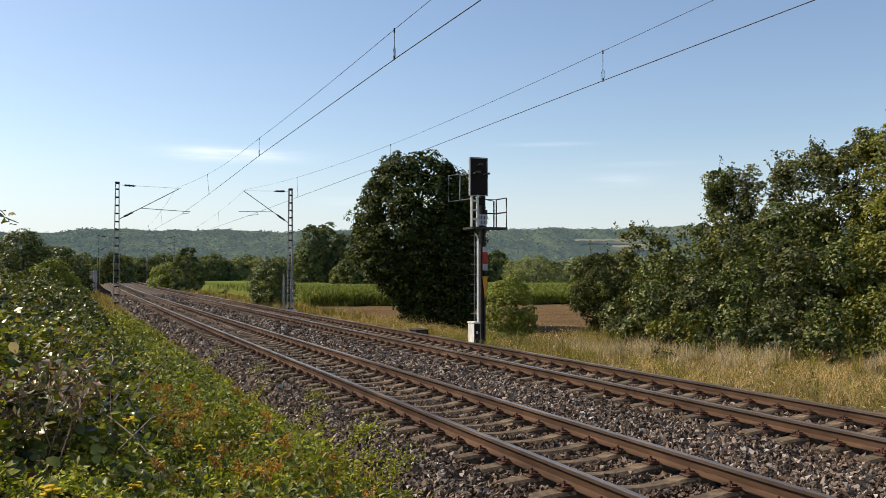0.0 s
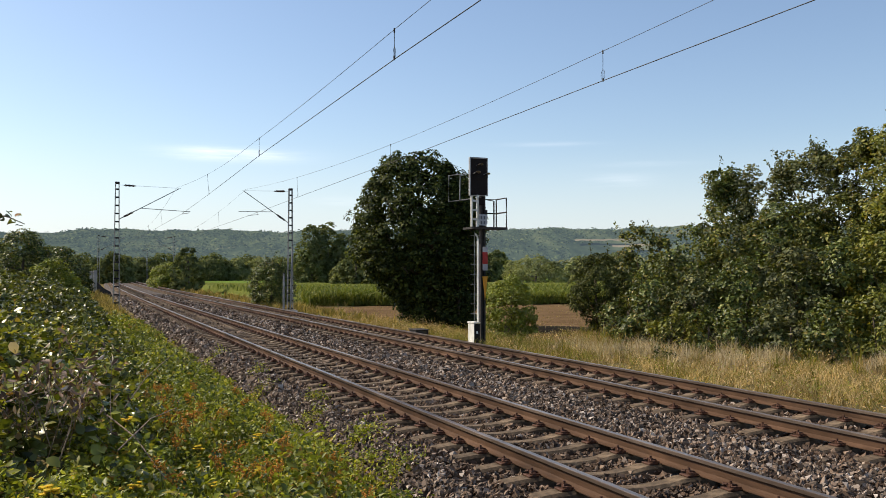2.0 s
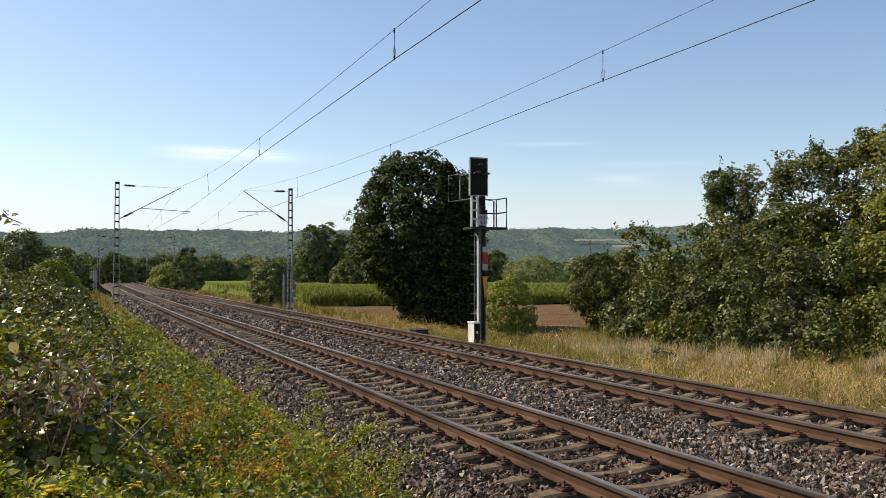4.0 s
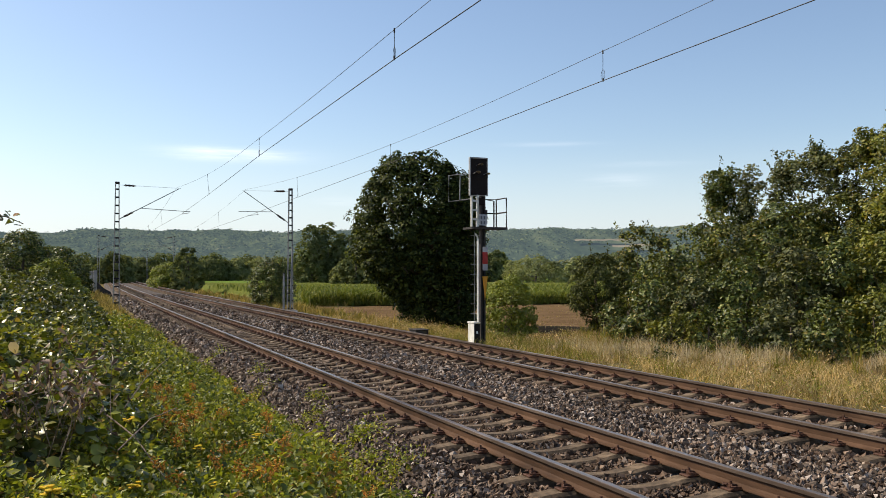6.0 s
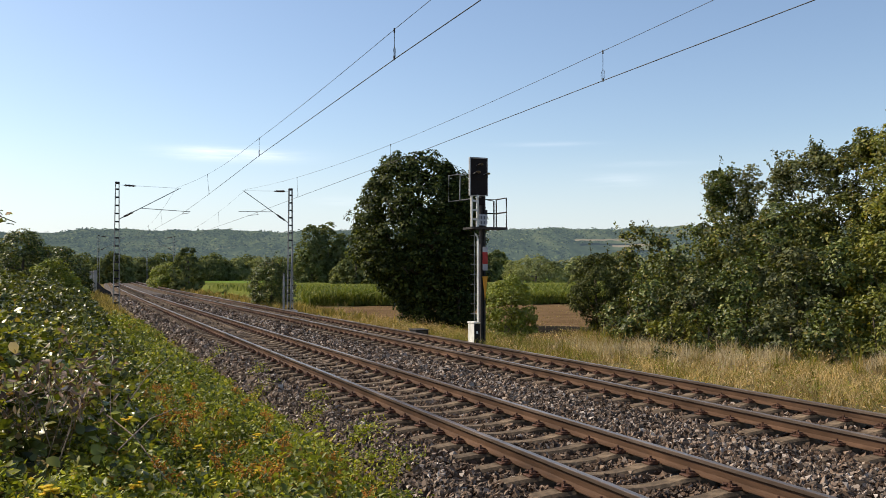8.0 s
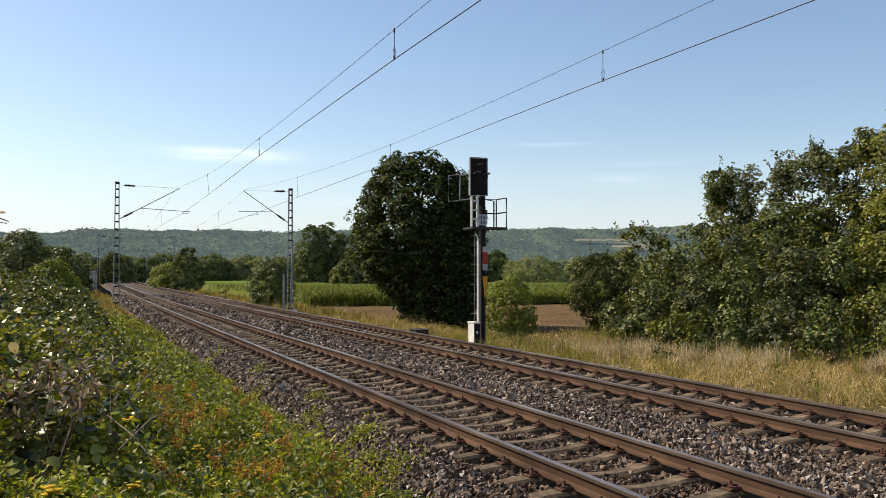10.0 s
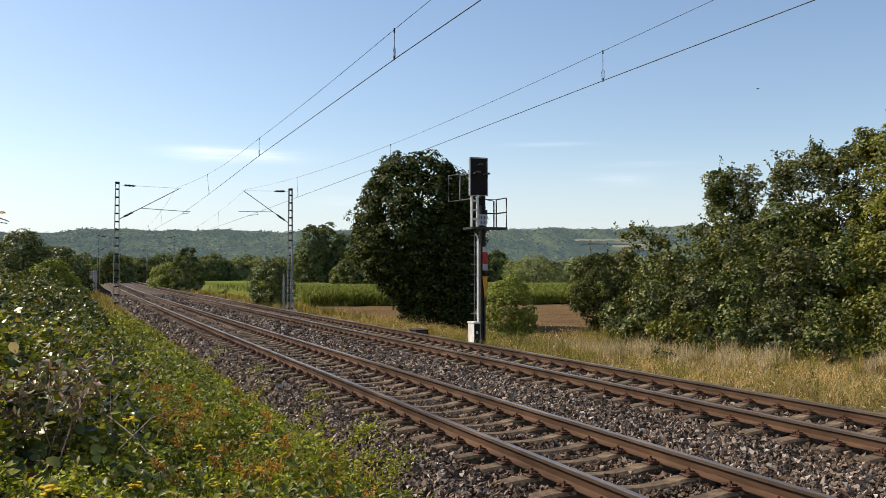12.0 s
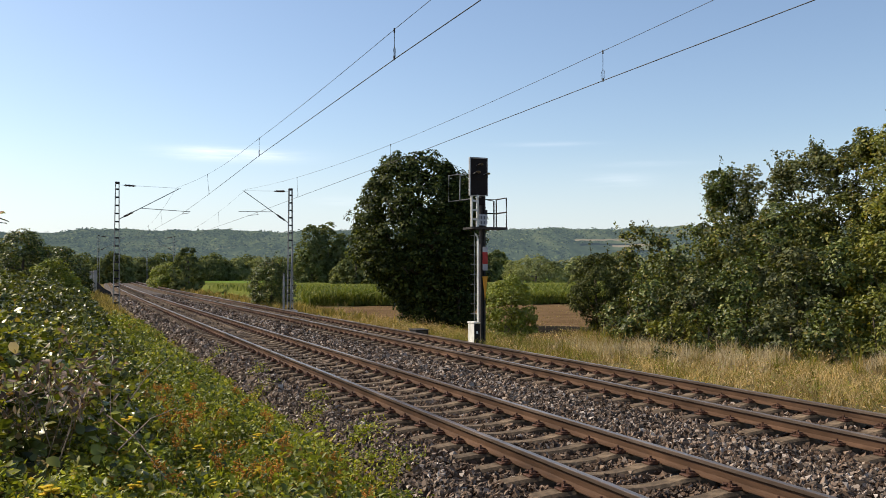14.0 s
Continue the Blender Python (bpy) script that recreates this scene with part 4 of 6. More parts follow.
    # plates; the white ones are greyed, their shade put into the colour
    for za, zb, mt in ((2.63, 2.81, M_GREYPLATE), (2.24, 2.63, M_RED), (2.03, 2.24, M_GREYPLATE)):
        bm = bmesh.new()
        box(bm, (-0.04, -0.13, za + 0.001), (0.135, -0.115, zb - 0.001))
        part("mast_plate", bm, mt, t, "red enamel mast plate" if mt is M_RED else "white enamel mast plate, its shade put into the grey")
    bm = bmesh.new()
    tri = [(-0.05, 1.84), (0.14, 1.84), (0.04, 1.06)]
    f = [bm.verts.new((x, -0.13, z)) for x, z in tri]
    b = [bm.verts.new((x, -0.115, z)) for x, z in tri]
    bm.faces.new(f)
    bm.faces.new(b[::-1])
    for k in range(3):
        bm.faces.new((f[k], b[k], b[(k + 1) % 3], f[(k + 1) % 3]))
    bmesh.ops.recalc_face_normals(bm, faces=bm.faces)
    part("triangle_plate", bm, M_YELLOW, t, "yellow triangular plate pointing down")

    c = thing("trackside_cabinet", (6.62, 25.5, 0), "small pale trackside cable cabinet beside the signal mast", "cabinet")
    bm = bmesh.new()
    box(bm, (-0.1, -0.23, -0.32), (0.1, 0.23, 0.32), 0.012)
    body = part("body", bm, M_GREYWHITE, c)
    bm = bmesh.new()
    box(bm, (-0.12, -0.26, 0.32), (0.12, 0.26, 0.37), 0.012)
    part("lid", bm, M_GREYWHITE, c)
    # door over the whole front, black to give the shade on that face
    bm = bmesh.new()
    box(bm, (-0.095, -0.25, -0.31), (0.099, -0.231, 0.31), 0.003)
    d = part("door", bm, M_BLACK, c, "cabinet door, shade on the front put into its black")
    bm = bmesh.new()
    box(bm, (-0.03, -0.256, 0.0), (0.03, -0.2505, 0.08))
    part("latch", bm, M_WHITE, d)
    bm = bmesh.new()
    box(bm, (-0.13, -0.27, -0.72), (0.13, 0.27, -0.32), 0.01)
    part("plinth", bm, M_POST, c)


# pale grey stands in for sunlight on the hoods' top edges
M_HOOD = surface("hood_sunlit_pale", [(0.3, (0.2, 0.19, 0.18)), (0.7, (0.36, 0.35, 0.33))], 6, 0.4, bump=0.05)
M_RIM = surface("rim_paint", [(0.3, (0.3, 0.3, 0.3)), (0.7, (0.44, 0.44, 0.43))], 7, 0.6, bump=0.08, big=0.85)
M_GREYPLATE = surface("grey_plate", [(0.3, (0.36, 0.36, 0.38)), (0.7, (0.46, 0.46, 0.48))], 7, 0.6, bump=0.05)
signal()


def trackside_bits():
    # low box on the cess beside the far rail
    t = thing("trackside_box", (6.56, 30.2, 0), "low dark equipment box beside the far rail", "trackside box")
    bm = bmesh.new()
    box(bm, (-0.25, -0.35, -0.5), (0.25, 0.35, -0.18), 0.02)
    part("body", bm, M_STEEL_DARK, t)
    bm = bmesh.new()
    box(bm, (-0.28, -0.38, -0.18), (0.28, 0.38, -0.14), 0.012)
    part("lid", bm, M_STEEL_DARK, t)
    # slim posts by the second mast
    for x, y, h, r, lean, lab in ((6.5, 52.5, 1.9, 0.07, 0.0, "dark grey steel post beside the mast"), (6.85, 52.3, 3.6, 0.055, 0.12, "tall slim grey cable pole leaning on the mast")):
        t = thing("steel_post", (x, y, 0), lab, "post", "posts by the mast")
        bm = bmesh.new()
        path_tube(bm, [(0, 0, -0.7), (lean, 0, h)], r, 8)
        part("shaft", bm, M_STEEL_GREY, t)
        bm = bmesh.new()
        rod(bm, (lean, 0, h), (lean, 0, h + 0.05), r * 1.3, r * 0.7, 8)
        part("cap", bm, M_STEEL_DARK, t)
    # concrete post and dark wing wall beside the line
    t = thing("concrete_post", (-3.25, 96.0, 0), "weathered grey concrete post with a dark wing wall", "post")
    bm = bmesh.new()
    box(bm, (-0.16, -0.25, -0.8), (0.2, 0.25, 2.2), 0.04)
    part("shaft", bm, M_POST, t)
    bm = bmesh.new()
    box(bm, (-0.5, 0.3, -0.8), (-0.2, 0.6, 2.1), 0.03)
    part("rear_post", bm, M_POST, t, "pale rear post")
    bm = bmesh.new()
    prof = [(0.2, -0.6), (1.7, -0.6), (1.5, 0.0), (0.9, 0.35), (0.2, 1.0)]
    a = [bm.verts.new((x, -0.3, z)) for x, z in prof]
    b = [bm.verts.new((x, 0.3, z)) for x, z in prof]
    bm.faces.new(a)
    bm.faces.new(b[::-1])
    for k in range(len(prof)):
        bm.faces.new((a[k], b[k], b[(k + 1) % len(prof)], a[(k + 1) % len(prof)]))
    bmesh.ops.recalc_face_normals(bm, faces=bm.faces)
    part("wing_wall", bm, M_STEEL_DARK, t, "dark sloping wing wall")


trackside_bits()


# ---- trees and shrubs ----
VIEW_R = np.array([0.9199, -0.3922, 0.0])      # across the valley view
VIEW_F = np.array([0.3922, 0.9199, 0.0])


def crown_points(rng, prof, n, lump=0.22, clump=0.35, per=40, hollow=0.5, depth=1.0):
    """Clumps of leaves in a crown. prof: rows of (height, half width, sideways offset)."""
    hz = np.array([p[0] for p in prof], float)
    hw = np.array([p[1] for p in prof], float)
    ho = np.array([p[2] for p in prof], float)
    k = max(1, n // per)
    wts = np.interp(np.linspace(hz[0], hz[-1], 200), hz, hw) + 0.15
    cdf = np.cumsum(wts) / wts.sum()
    z = np.interp(rng.random(k), cdf, np.linspace(hz[0], hz[-1], 200))
    a = rng.uniform(0, 2 * np.pi, k)
    seed = rng.uniform(0, 9)
    bumpy = 1 + lump * value_noise(a * 1.9, z * 1.1, seed, 1.0) + 0.6 * lump * value_noise(a * 4.3, z * 2.6, seed + 3, 1.0)
    r = np.interp(z, hz, hw) * bumpy * (hollow + (1 - hollow) * rng.random(k) ** 0.45)
    C = np.outer(r * np.cos(a), VIEW_R) + np.outer(r * np.sin(a) * depth, VIEW_F) + np.outer(np.interp(z, hz, ho), VIEW_R)
    C[:, 2] += z
    # each bough a domed puff: leaves on its outer and upper skin, some loose ones inside
    rad = clump * (0.55 + 0.9 * rng.random((k, 1, 1)))
    axis = np.stack([0 * z, 0 * z, np.interp(z, hz, hz * 0.75)], 1)
    away = unit((C - np.outer(np.interp(z, hz, ho), VIEW_R) - axis) * np.array([1, 1, 0.5]))
    d = unit(rng.normal(size=(k, per, 3)) + 0.85 * away[:, None] + np.array([0, 0, 0.45]))
    inner = rng.random((k, per, 1)) < 0.25
    d = d * np.where(inner, 0.9 * rng.random((k, per, 1)), 0.8 + 0.3 * rng.random((k, per, 1))) * rad * np.array([1, 1, 0.72])
    P = (C[:, None] + d).reshape(-1, 3)
    O = unit(d.reshape(-1, 3) + 0.3 * rad.mean() * np.array([0, 0, 1.0]))
    P[:, 2] = np.maximum(P[:, 2], 0.05)
    return P, C, O


def limb_mesh(rng, height, r, C, n=14, forks=2):
    """A tapered trunk with limbs that reach for some of the leaf clumps."""
    bm = bmesh.new()
    lean = rng.normal(size=2) * 0.04 * height
    trunk = [(lean[0] * u * u, lean[1] * u * u, -0.3 + (height * 0.72 + 0.3) * u) for u in np.linspace(0, 1, 7)]
    path_tube(bm, trunk, r, 8, 0.3)
    pick = C[rng.choice(len(C), min(n, len(C)), replace=False)]
    for c in pick:
        u = np.clip(c[2] / (height * 0.72) * 0.55, 0.1, 0.9)
        a = np.array([lean[0] * u * u, lean[1] * u * u, -0.3 + (height * 0.72 + 0.3) * u])
        m = (a + c) / 2 + np.array([0, 0, -0.1 * np.linalg.norm(c - a)]) + rng.normal(size=3) * 0.08
        path_tube(bm, [a, m, c], r * 0.38, 5, 0.25)
    return bm


def plant(name, at, prof, leaves, size, material, label, category="tree", group="", seed=1, trunk=0.12, lump=0.22, clump=0.35, per=40, hollow=0.5, depth=1.0, aspect=0.6, up=0.5, limbs=14, sprays=0):
    rng = np.random.default_rng(seed)
    t = thing(name, at, label, category, group)
    P, C, O = crown_points(rng, prof, leaves, lump, clump, per, hollow, depth)
    arrs = [leaf_arrays(rng, P, size, aspect, up, out=O)]
    H = prof[-1][0]
    part("trunk", limb_mesh(rng, H, trunk, C, limbs), M_BARK, t, smooth=True)
    if sprays:
        # long shoots that stand out of the outline, with their leaves
        hz = [p[0] for p in prof]
        outer = C[np.argsort(-(C[:, 2] + 0.5 * np.linalg.norm(C[:, :2], axis=1)))][: max(sprays * 3, 6)]
        for c in outer[rng.choice(len(outer), min(sprays, len(outer)), replace=False)]:
            d = unit(np.array([c[0] * 0.5, c[1] * 0.5, 0.9]) + rng.normal(size=3) * 0.35)
            L = rng.uniform(0.5, 1.05)
            bm = bmesh.new()
            path_tube(bm, [c, c + d * L * 0.5 + rng.normal(size=3) * 0.03, c + d * L], 0.012, 4, 0.3)
            part("shoot", bm, M_BARK, t)
            q = c + np.outer(rng.uniform(0.1, 1.02, 26), d) * L + rng.normal(size=(26, 3)) * 0.055
            arrs.append(leaf_arrays(rng, q, size * 0.9, aspect, 0.2))
    V, T = join_arrays(arrs)
    link_mesh("crown", tri_mesh("crown", V, T), material, t)
    return t


def gz(x, y):
    return float(ground_z(np.array([float(x)]), np.array([float(y)]))[0])


def at_ground(x, y):
    return (x, y, gz(x, y))


# the big dark tree behind the signal
plant("maple_tree", at_ground(11.4, 41.5), [(0.0, 1.5, 0.7), (0.9, 1.75, 0.6), (2.0, 2.35, 0.3), (3.2, 3.1, -0.25), (4.6, 3.3, -0.4), (6.0, 3.0, -0.35), (7.3, 2.45, -0.45), (8.1, 1.75, -0.5), (8.75, 0.95, -0.55)], 68000, 0.165, M_LEAF_TREE, "broad dense dark green maple tree reaching to the ground", seed=3, trunk=0.22, lump=0.13, clump=0.4, per=46, hollow=0.55, aspect=0.75, limbs=26)
plant("maple_tree", at_ground(12.2, 39.2), [(0.0, 0.8, 0.0), (2.5, 0.95, 0.0), (5.0, 1.0, 0.0), (6.5, 0.6, 0.0), (7.3, 0.2, 0.0)], 14000, 0.14, M_LEAF_TREE, "slim dark green young maple beside the big tree", seed=4, trunk=0.1, lump=0.15, clump=0.22, per=26, hollow=0.35, aspect=0.75)
plant("elder_bush", at_ground(10.9, 31.1), [(0.0, 0.7, 0.0), (0.5, 0.9, 0.0), (1.35, 0.92, -0.03), (2.1, 0.7, -0.08), (2.55, 0.25, -0.1)], 11000, 0.095, M_LEAF_LIGHT, "small bright green elder bush in the grass", "bush", seed=5, trunk=0.035, lump=0.15, clump=0.2, per=40, hollow=0.35)
plant("hawthorn_bush", at_ground(7.85, 62.4), [(0.0, 1.0, 0.0), (1.2, 1.5, 0.0), (2.4, 1.3, 0.05), (3.3, 0.5, 0.1)], 15000, 0.13, M_LEAF_HEDGE, "round green hawthorn bush beside the mast", "bush", seed=6, trunk=0.06, clump=0.34, per=50, hollow=0.4, sprays=4)
plant("willow_bush", at_ground(7.6, 134.0), [(0.0, 2.1, 0.0), (1.5, 2.5, 0.0), (2.8, 1.7, -0.2), (3.7, 0.5, -0.3)], 12000, 0.22, M_LEAF_LIGHT, "bright green willow bush close to the line", "bush", seed=7, trunk=0.08, clump=0.5, per=45, hollow=0.45)
plant("hawthorn_bush", at_ground(9.9, 131.0), [(0.0, 1.2, 0.0), (1.4, 1.3, 0.0), (2.6, 0.5, 0.0)], 2200, 0.28, M_LEAF_TREE, "dark green hawthorn bush next to the willow", "bush", seed=8, trunk=0.06, clump=0.3, per=16, hollow=0.3)

# hedge of shrubs along the far verge, in three staggered rows:
# sideways and upward slope of the sight line to its top, distance, half width, leaf kind
HEDGE = (
    (0.228, 0.04, 38.5, 1.05, "plum"), (0.285, 0.04, 38.0, 1.05, "hedge"), (0.331, 0.108, 37.5, 1.25, "hedge"),
    (0.372, 0.111, 36.5, 1.3, "grey"), (0.418, 0.130, 35.5, 1.3, "grey"), (0.456, 0.136, 34.5, 1.1, "grey"), (0.5, 0.160, 33.0, 1.1, "plum"), (0.545, 0.178, 31.5, 1.4, "light"), (0.61, 0.18, 31.0, 1.5, "plum"),
    (0.275, 0.015, 35.0, 1.1, "hedge"), (0.335, 0.055, 35.0, 1.3, "plum"), (0.395, 0.07, 34.0, 1.3, "hedge"), (0.465, 0.085, 32.5, 1.4, "plum"), (0.54, 0.1, 30.5, 1.5, "light"),
    (0.238, -0.02, 33.5, 0.95, "hedge"), (0.292, -0.012, 32.8, 1.1, "grey"), (0.35, 0.008, 31.8, 1.2, "hedge"), (0.405, 0.02, 31.0, 1.2, "grey"), (0.462, 0.028, 30.0, 1.25, "hedge"), (0.52, 0.035, 28.8, 1.3, "light"), (0.58, 0.04, 28.0, 1.4, "hedge"),
    (0.212, -0.035, 34.8, 0.75, "hedge"), (0.25, 0.008, 36.0, 0.9, "plum"),
    (0.262, -0.06, 31.2, 0.75, "light"), (0.306, -0.052, 30.4, 0.85, "hedge"), (0.352, -0.05, 29.6, 0.85, "hedge"), (0.4, -0.05, 28.8, 0.9, "grey"), (0.448, -0.045, 27.9, 0.9, "hedge"), (0.5, -0.03, 27.0, 1.0, "light"), (0.552, -0.03, 26.3, 1.0, "hedge"))
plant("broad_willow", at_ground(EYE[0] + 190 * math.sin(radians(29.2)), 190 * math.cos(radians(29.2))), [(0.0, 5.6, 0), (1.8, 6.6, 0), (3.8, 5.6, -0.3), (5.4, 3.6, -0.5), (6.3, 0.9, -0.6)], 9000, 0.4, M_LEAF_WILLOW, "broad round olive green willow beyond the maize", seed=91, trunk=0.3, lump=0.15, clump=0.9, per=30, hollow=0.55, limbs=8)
HEDGE_THINGS = []
for _k, (_ax, _up, _d, _w, _m) in enumerate(HEDGE):
    _mat = {"plum": M_LEAF_PLUM, "grey": M_LEAF_GREY, "light": M_LEAF_SUNNY}.get(_m, M_LEAF_HEDGE)
    _lab = "hedge shrub with leafy shoots, sunlight put into its yellow-green leaves" if _m == "light" else "tall plum shrub with olive green leaves in the hedge" if _m == "plum" else "dense green hedge shrub with upright shoots"
    _x, _y = EYE[0] + _d * (0.3922 + 0.9199 * _ax), _d * (0.9199 - 0.3922 * _ax)
    _h = EYE[2] + _d * (_up + 0.0276) - gz(_x, _y) - 0.75
    HEDGE_THINGS.append(plant("hedge_shrub", at_ground(_x, _y), [(0.0, _w * 0.75, 0.0), (_h * 0.2, _w, 0.0), (_h * 0.6, _w, 0.05), (_h * 0.85, _w * 0.9, 0.0), (_h, _w * 0.5, -0.05)], int(1200 * _w * _h), 0.148, _mat, _lab, "shrub", "hedge shrubs", seed=30 + _k, trunk=0.06, lump=0.4, clump=0.4, per=66, hollow=0.38, limbs=9, sprays=12))


plant("plum_tree", at_ground(EYE[0] + 37.5 * (0.3922 + 0.9199 * 0.178), 37.5 * (0.9199 - 0.3922 * 0.178)), [(0.35, 0.5, 0.3), (0.9, 0.6, 0.2), (1.3, 0.95, -0.1), (1.9, 1.15, -0.1), (2.6, 1.1, 0.05), (3.2, 0.75, 0.1), (3.6, 0.25, 0.1)], 13500, 0.1, M_LEAF_DAMSON, "small dark plum tree with a bare leaning stem", "tree", seed=29, trunk=0.075, lump=0.35, clump=0.26, per=70, hollow=0.4, limbs=14, sprays=3)


# left side beyond the brambles
plant("field_maple", at_ground(-7.7, 47.0), [(0.0, 1.2, 0), (1.6, 1.45, 0), (2.6, 1.1, 0), (3.3, 0.4, 0)], 11000, 0.14, M_LEAF_HEDGE, "round dark green tree above the bank", seed=51, trunk=0.15, clump=0.28, per=24, hollow=0.4)
plant("field_maple", at_ground(-6.0, 62.0), [(0.0, 1.1, 0), (1.6, 1.35, 0), (2.6, 1.0, 0), (3.3, 0.3, 0)], 7000, 0.16, M_LEAF_HEDGE, "round green tree further along the bank", seed=52, trunk=0.12, clump=0.28, per=24, hollow=0.4)
plant("hazel_bush", at_ground(-6.2, 39.0), [(0.0, 1.2, 0), (0.8, 1.2, 0), (1.6, 0.7, 0), (2.1, 0.2, 0)], 8000, 0.12, M_LEAF_LIGHT, "bright green hazel bush on the bank", "bush", seed=53, trunk=0.06, clump=0.2, per=22, hollow=0.4)
plant("hazel_bush", at_ground(-5.2, 78.0), [(0.0, 1.3, 0), (1.0, 1.4, 0), (1.8, 0.7, 0)], 4000, 0.18, M_LEAF_TREE, "green hazel bush by the line", "bush", seed=54, trunk=0.06, clump=0.25, per=20, hollow=0.4)
plant("hazel_bush", at_ground(-5.7, 55.0), [(0.0, 0.9, 0), (0.6, 1.1, 0), (1.3, 0.5, 0)], 4000, 0.13, M_LEAF_LIGHT, "low yellow-green hazel bush on the bank", "bush", seed=55, trunk=0.05, clump=0.2, per=20, hollow=0.4)

# woods and copses across the valley: azimuth, distance, height, half width, kind
FAR = (
    (4.3, 232, 5.6, 5.0, "far"), (2.4, 205, 6.5, 4.0, "far"), (3.4, 262, 6, 6, "far"), (6.75, 122, 5.7, 2.1, "far"), (5.2, 330, 9, 6, "far"), (8.3, 330, 9, 7.0, "far"), (9.6, 345, 7.5, 6, "willow"), (11.2, 350, 7.5, 7, "willow"), (12.6, 355, 7, 6, "willow"),
    (10.4, 420, 10, 9, "far"), (12.9, 430, 10, 9, "far"), (7.4, 430, 10, 9, "far"), (14.6, 300, 9, 5, "far"), (14.5, 205, 13.6, 3.8, "far"), (15.5, 208, 14.2, 4.2, "far"), (16.6, 212, 12.5, 3.6, "far"), (17.4, 165, 7.6, 3.2, "far"), (18.4, 168, 6.2, 3.4, "far"), (16.6, 170, 4.5, 2.4, "willow"),
    (26.6, 300, 10, 5, "far"), (27.7, 262, 6.2, 3.6, "willow"), (31.8, 262, 6.0, 3.6, "willow"), (26.2, 255, 8.2, 4, "far"), (32.4, 300, 8, 6, "far"), (34.5, 310, 9, 7, "far"), (20.5, 320, 10, 9, "far"), (23.0, 320, 10, 9, "far"), (37.5, 300, 9, 8, "far"), (41, 300, 9, 8, "far"), (-1.5, 220, 8, 6, "far"), (0.6, 260, 7, 6, "far"), (-4.5, 240, 9, 7, "far"))
for _k, (_az, _d, _h, _w, _m) in enumerate(FAR):
    _x, _y = EYE[0] + _d * math.sin(radians(_az)), _d * math.cos(radians(_az))
    plant("distant_willow" if _m == "willow" else "distant_tree", at_ground(_x, _y), [(0.0, _w * 0.8, 0), (_h * 0.3, _w, 0), (_h * 0.65, _w * 0.85, 0), (_h * 0.9, _w * 0.45, 0), (_h, _w * 0.15, 0)], int(1500 + 65 * _w * _h), min(0.85, 0.15 + 0.0024 * _d), M_LEAF_WILLOW if _m == "willow" else M_LEAF_FAR, "pale grey-green willow across the fields" if _m == "willow" else "green tree across the fields, haze put into its leaf colour", seed=100 + _k, trunk=0.25, lump=0.16, clump=min(0.26 * _w, 0.1 + 0.005 * _d), per=28, hollow=0.55, aspect=0.75, limbs=6)


def far_woods():
    """Belts of trees at the foot of the ridge, too many to count."""
    rng = np.random.default_rng(77)
    parts = []
    for k in range(200):
        az, d = rng.uniform(-4, 46), rng.uniform(450, 900)
        h, w = rng.uniform(6, 13), rng.uniform(5, 11)
        c = np.array([EYE[0] + d * math.sin(radians(az)), d * math.cos(radians(az)), -1.0])
        n = 230
        z = rng.random(n)
        a = rng.uniform(0, 2 * np.pi, n)
        r = w * np.sqrt(np.maximum(0.05, 1 - (z * 1.05 - 0.15) ** 2)) * (0.8 + 0.2 * rng.random(n)) * (1 + 0.25 * value_noise(a * 2.2, z * 5.0, k, 1.0))
        P = c + np.stack([r * np.cos(a), r * np.sin(a), z * h], 1)
        parts.append(leaf_arrays(rng, P, 2.4, 0.85, 0.6, out=unit((P - c) * np.array([1, 1, 0.8]))))
    V, T = join_arrays(parts)
    tagged(link_mesh("distant_woods", tri_mesh("distant_woods", V, T), M_LEAF_HAZE), "belts of trees at the foot of the ridge, haze put into their colour", "woods", kind="stuff")


far_woods()


def corn_field():
    """Standing maize: leaves in rows, dense at the near edge, and a rough canopy behind it."""
    rng = np.random.default_rng(12)
    x0, x1, y0, y1 = 12.5, 130, 70.5, 175
    xs, ys = np.linspace(x0 + 0.6, x1, 160), np.linspace(y0 + 0.8, y1, 130)
    X, Y = np.meshgrid(xs, ys)
    Z = ground_z(X, Y) + 0.8 + 0.12 * rng.random(X.shape) + 0.1 * value_noise(X, Y, 3, 0.2)
    Z[0, :] -= 0.8
    Z[:, 0] -= 0.8
    can = surface("maize_canopy", [(0.3, (0.075, 0.09, 0.02)), (0.55, (0.125, 0.14, 0.035)), (0.8, (0.2, 0.19, 0.06))], 2.5, 0.85, bump=0.9, bump_scale=3, dist=0.2, big_scale=0.06, big=0.85, spec=0.0)
    f = thing("maize_field", (0, 0, 0), "standing green maize crop in the field", "crop", kind="stuff")
    link_mesh("canopy", quad_grid("canopy", np.stack([X, Y, Z], -1).reshape(-1, 3), 130, 160), can, f)
    n = 32000
    x = rng.uniform(x0, 95, n)
    y = y0 + np.where(rng.random(n) < 0.55, rng.uniform(0, 2.2, n), rng.uniform(0, 1, n) ** 2 * 60)
    y = np.round(y / 0.75) * 0.75 + rng.normal(size=n) * 0.06 + (y0 % 0.75)
    g = ground_z(x, y)
    z = np.where(y < y0 + 2.4, rng.uniform(0.05, 0.75, n), rng.uniform(0.6, 0.85, n))
    V, T = blade_arrays(rng, np.stack([x, y, g + z], 1), 0.55, 0.06, 0.6)
    link_mesh("leaves", tri_mesh("leaves", V, T), M_CORN, f)


corn_field()


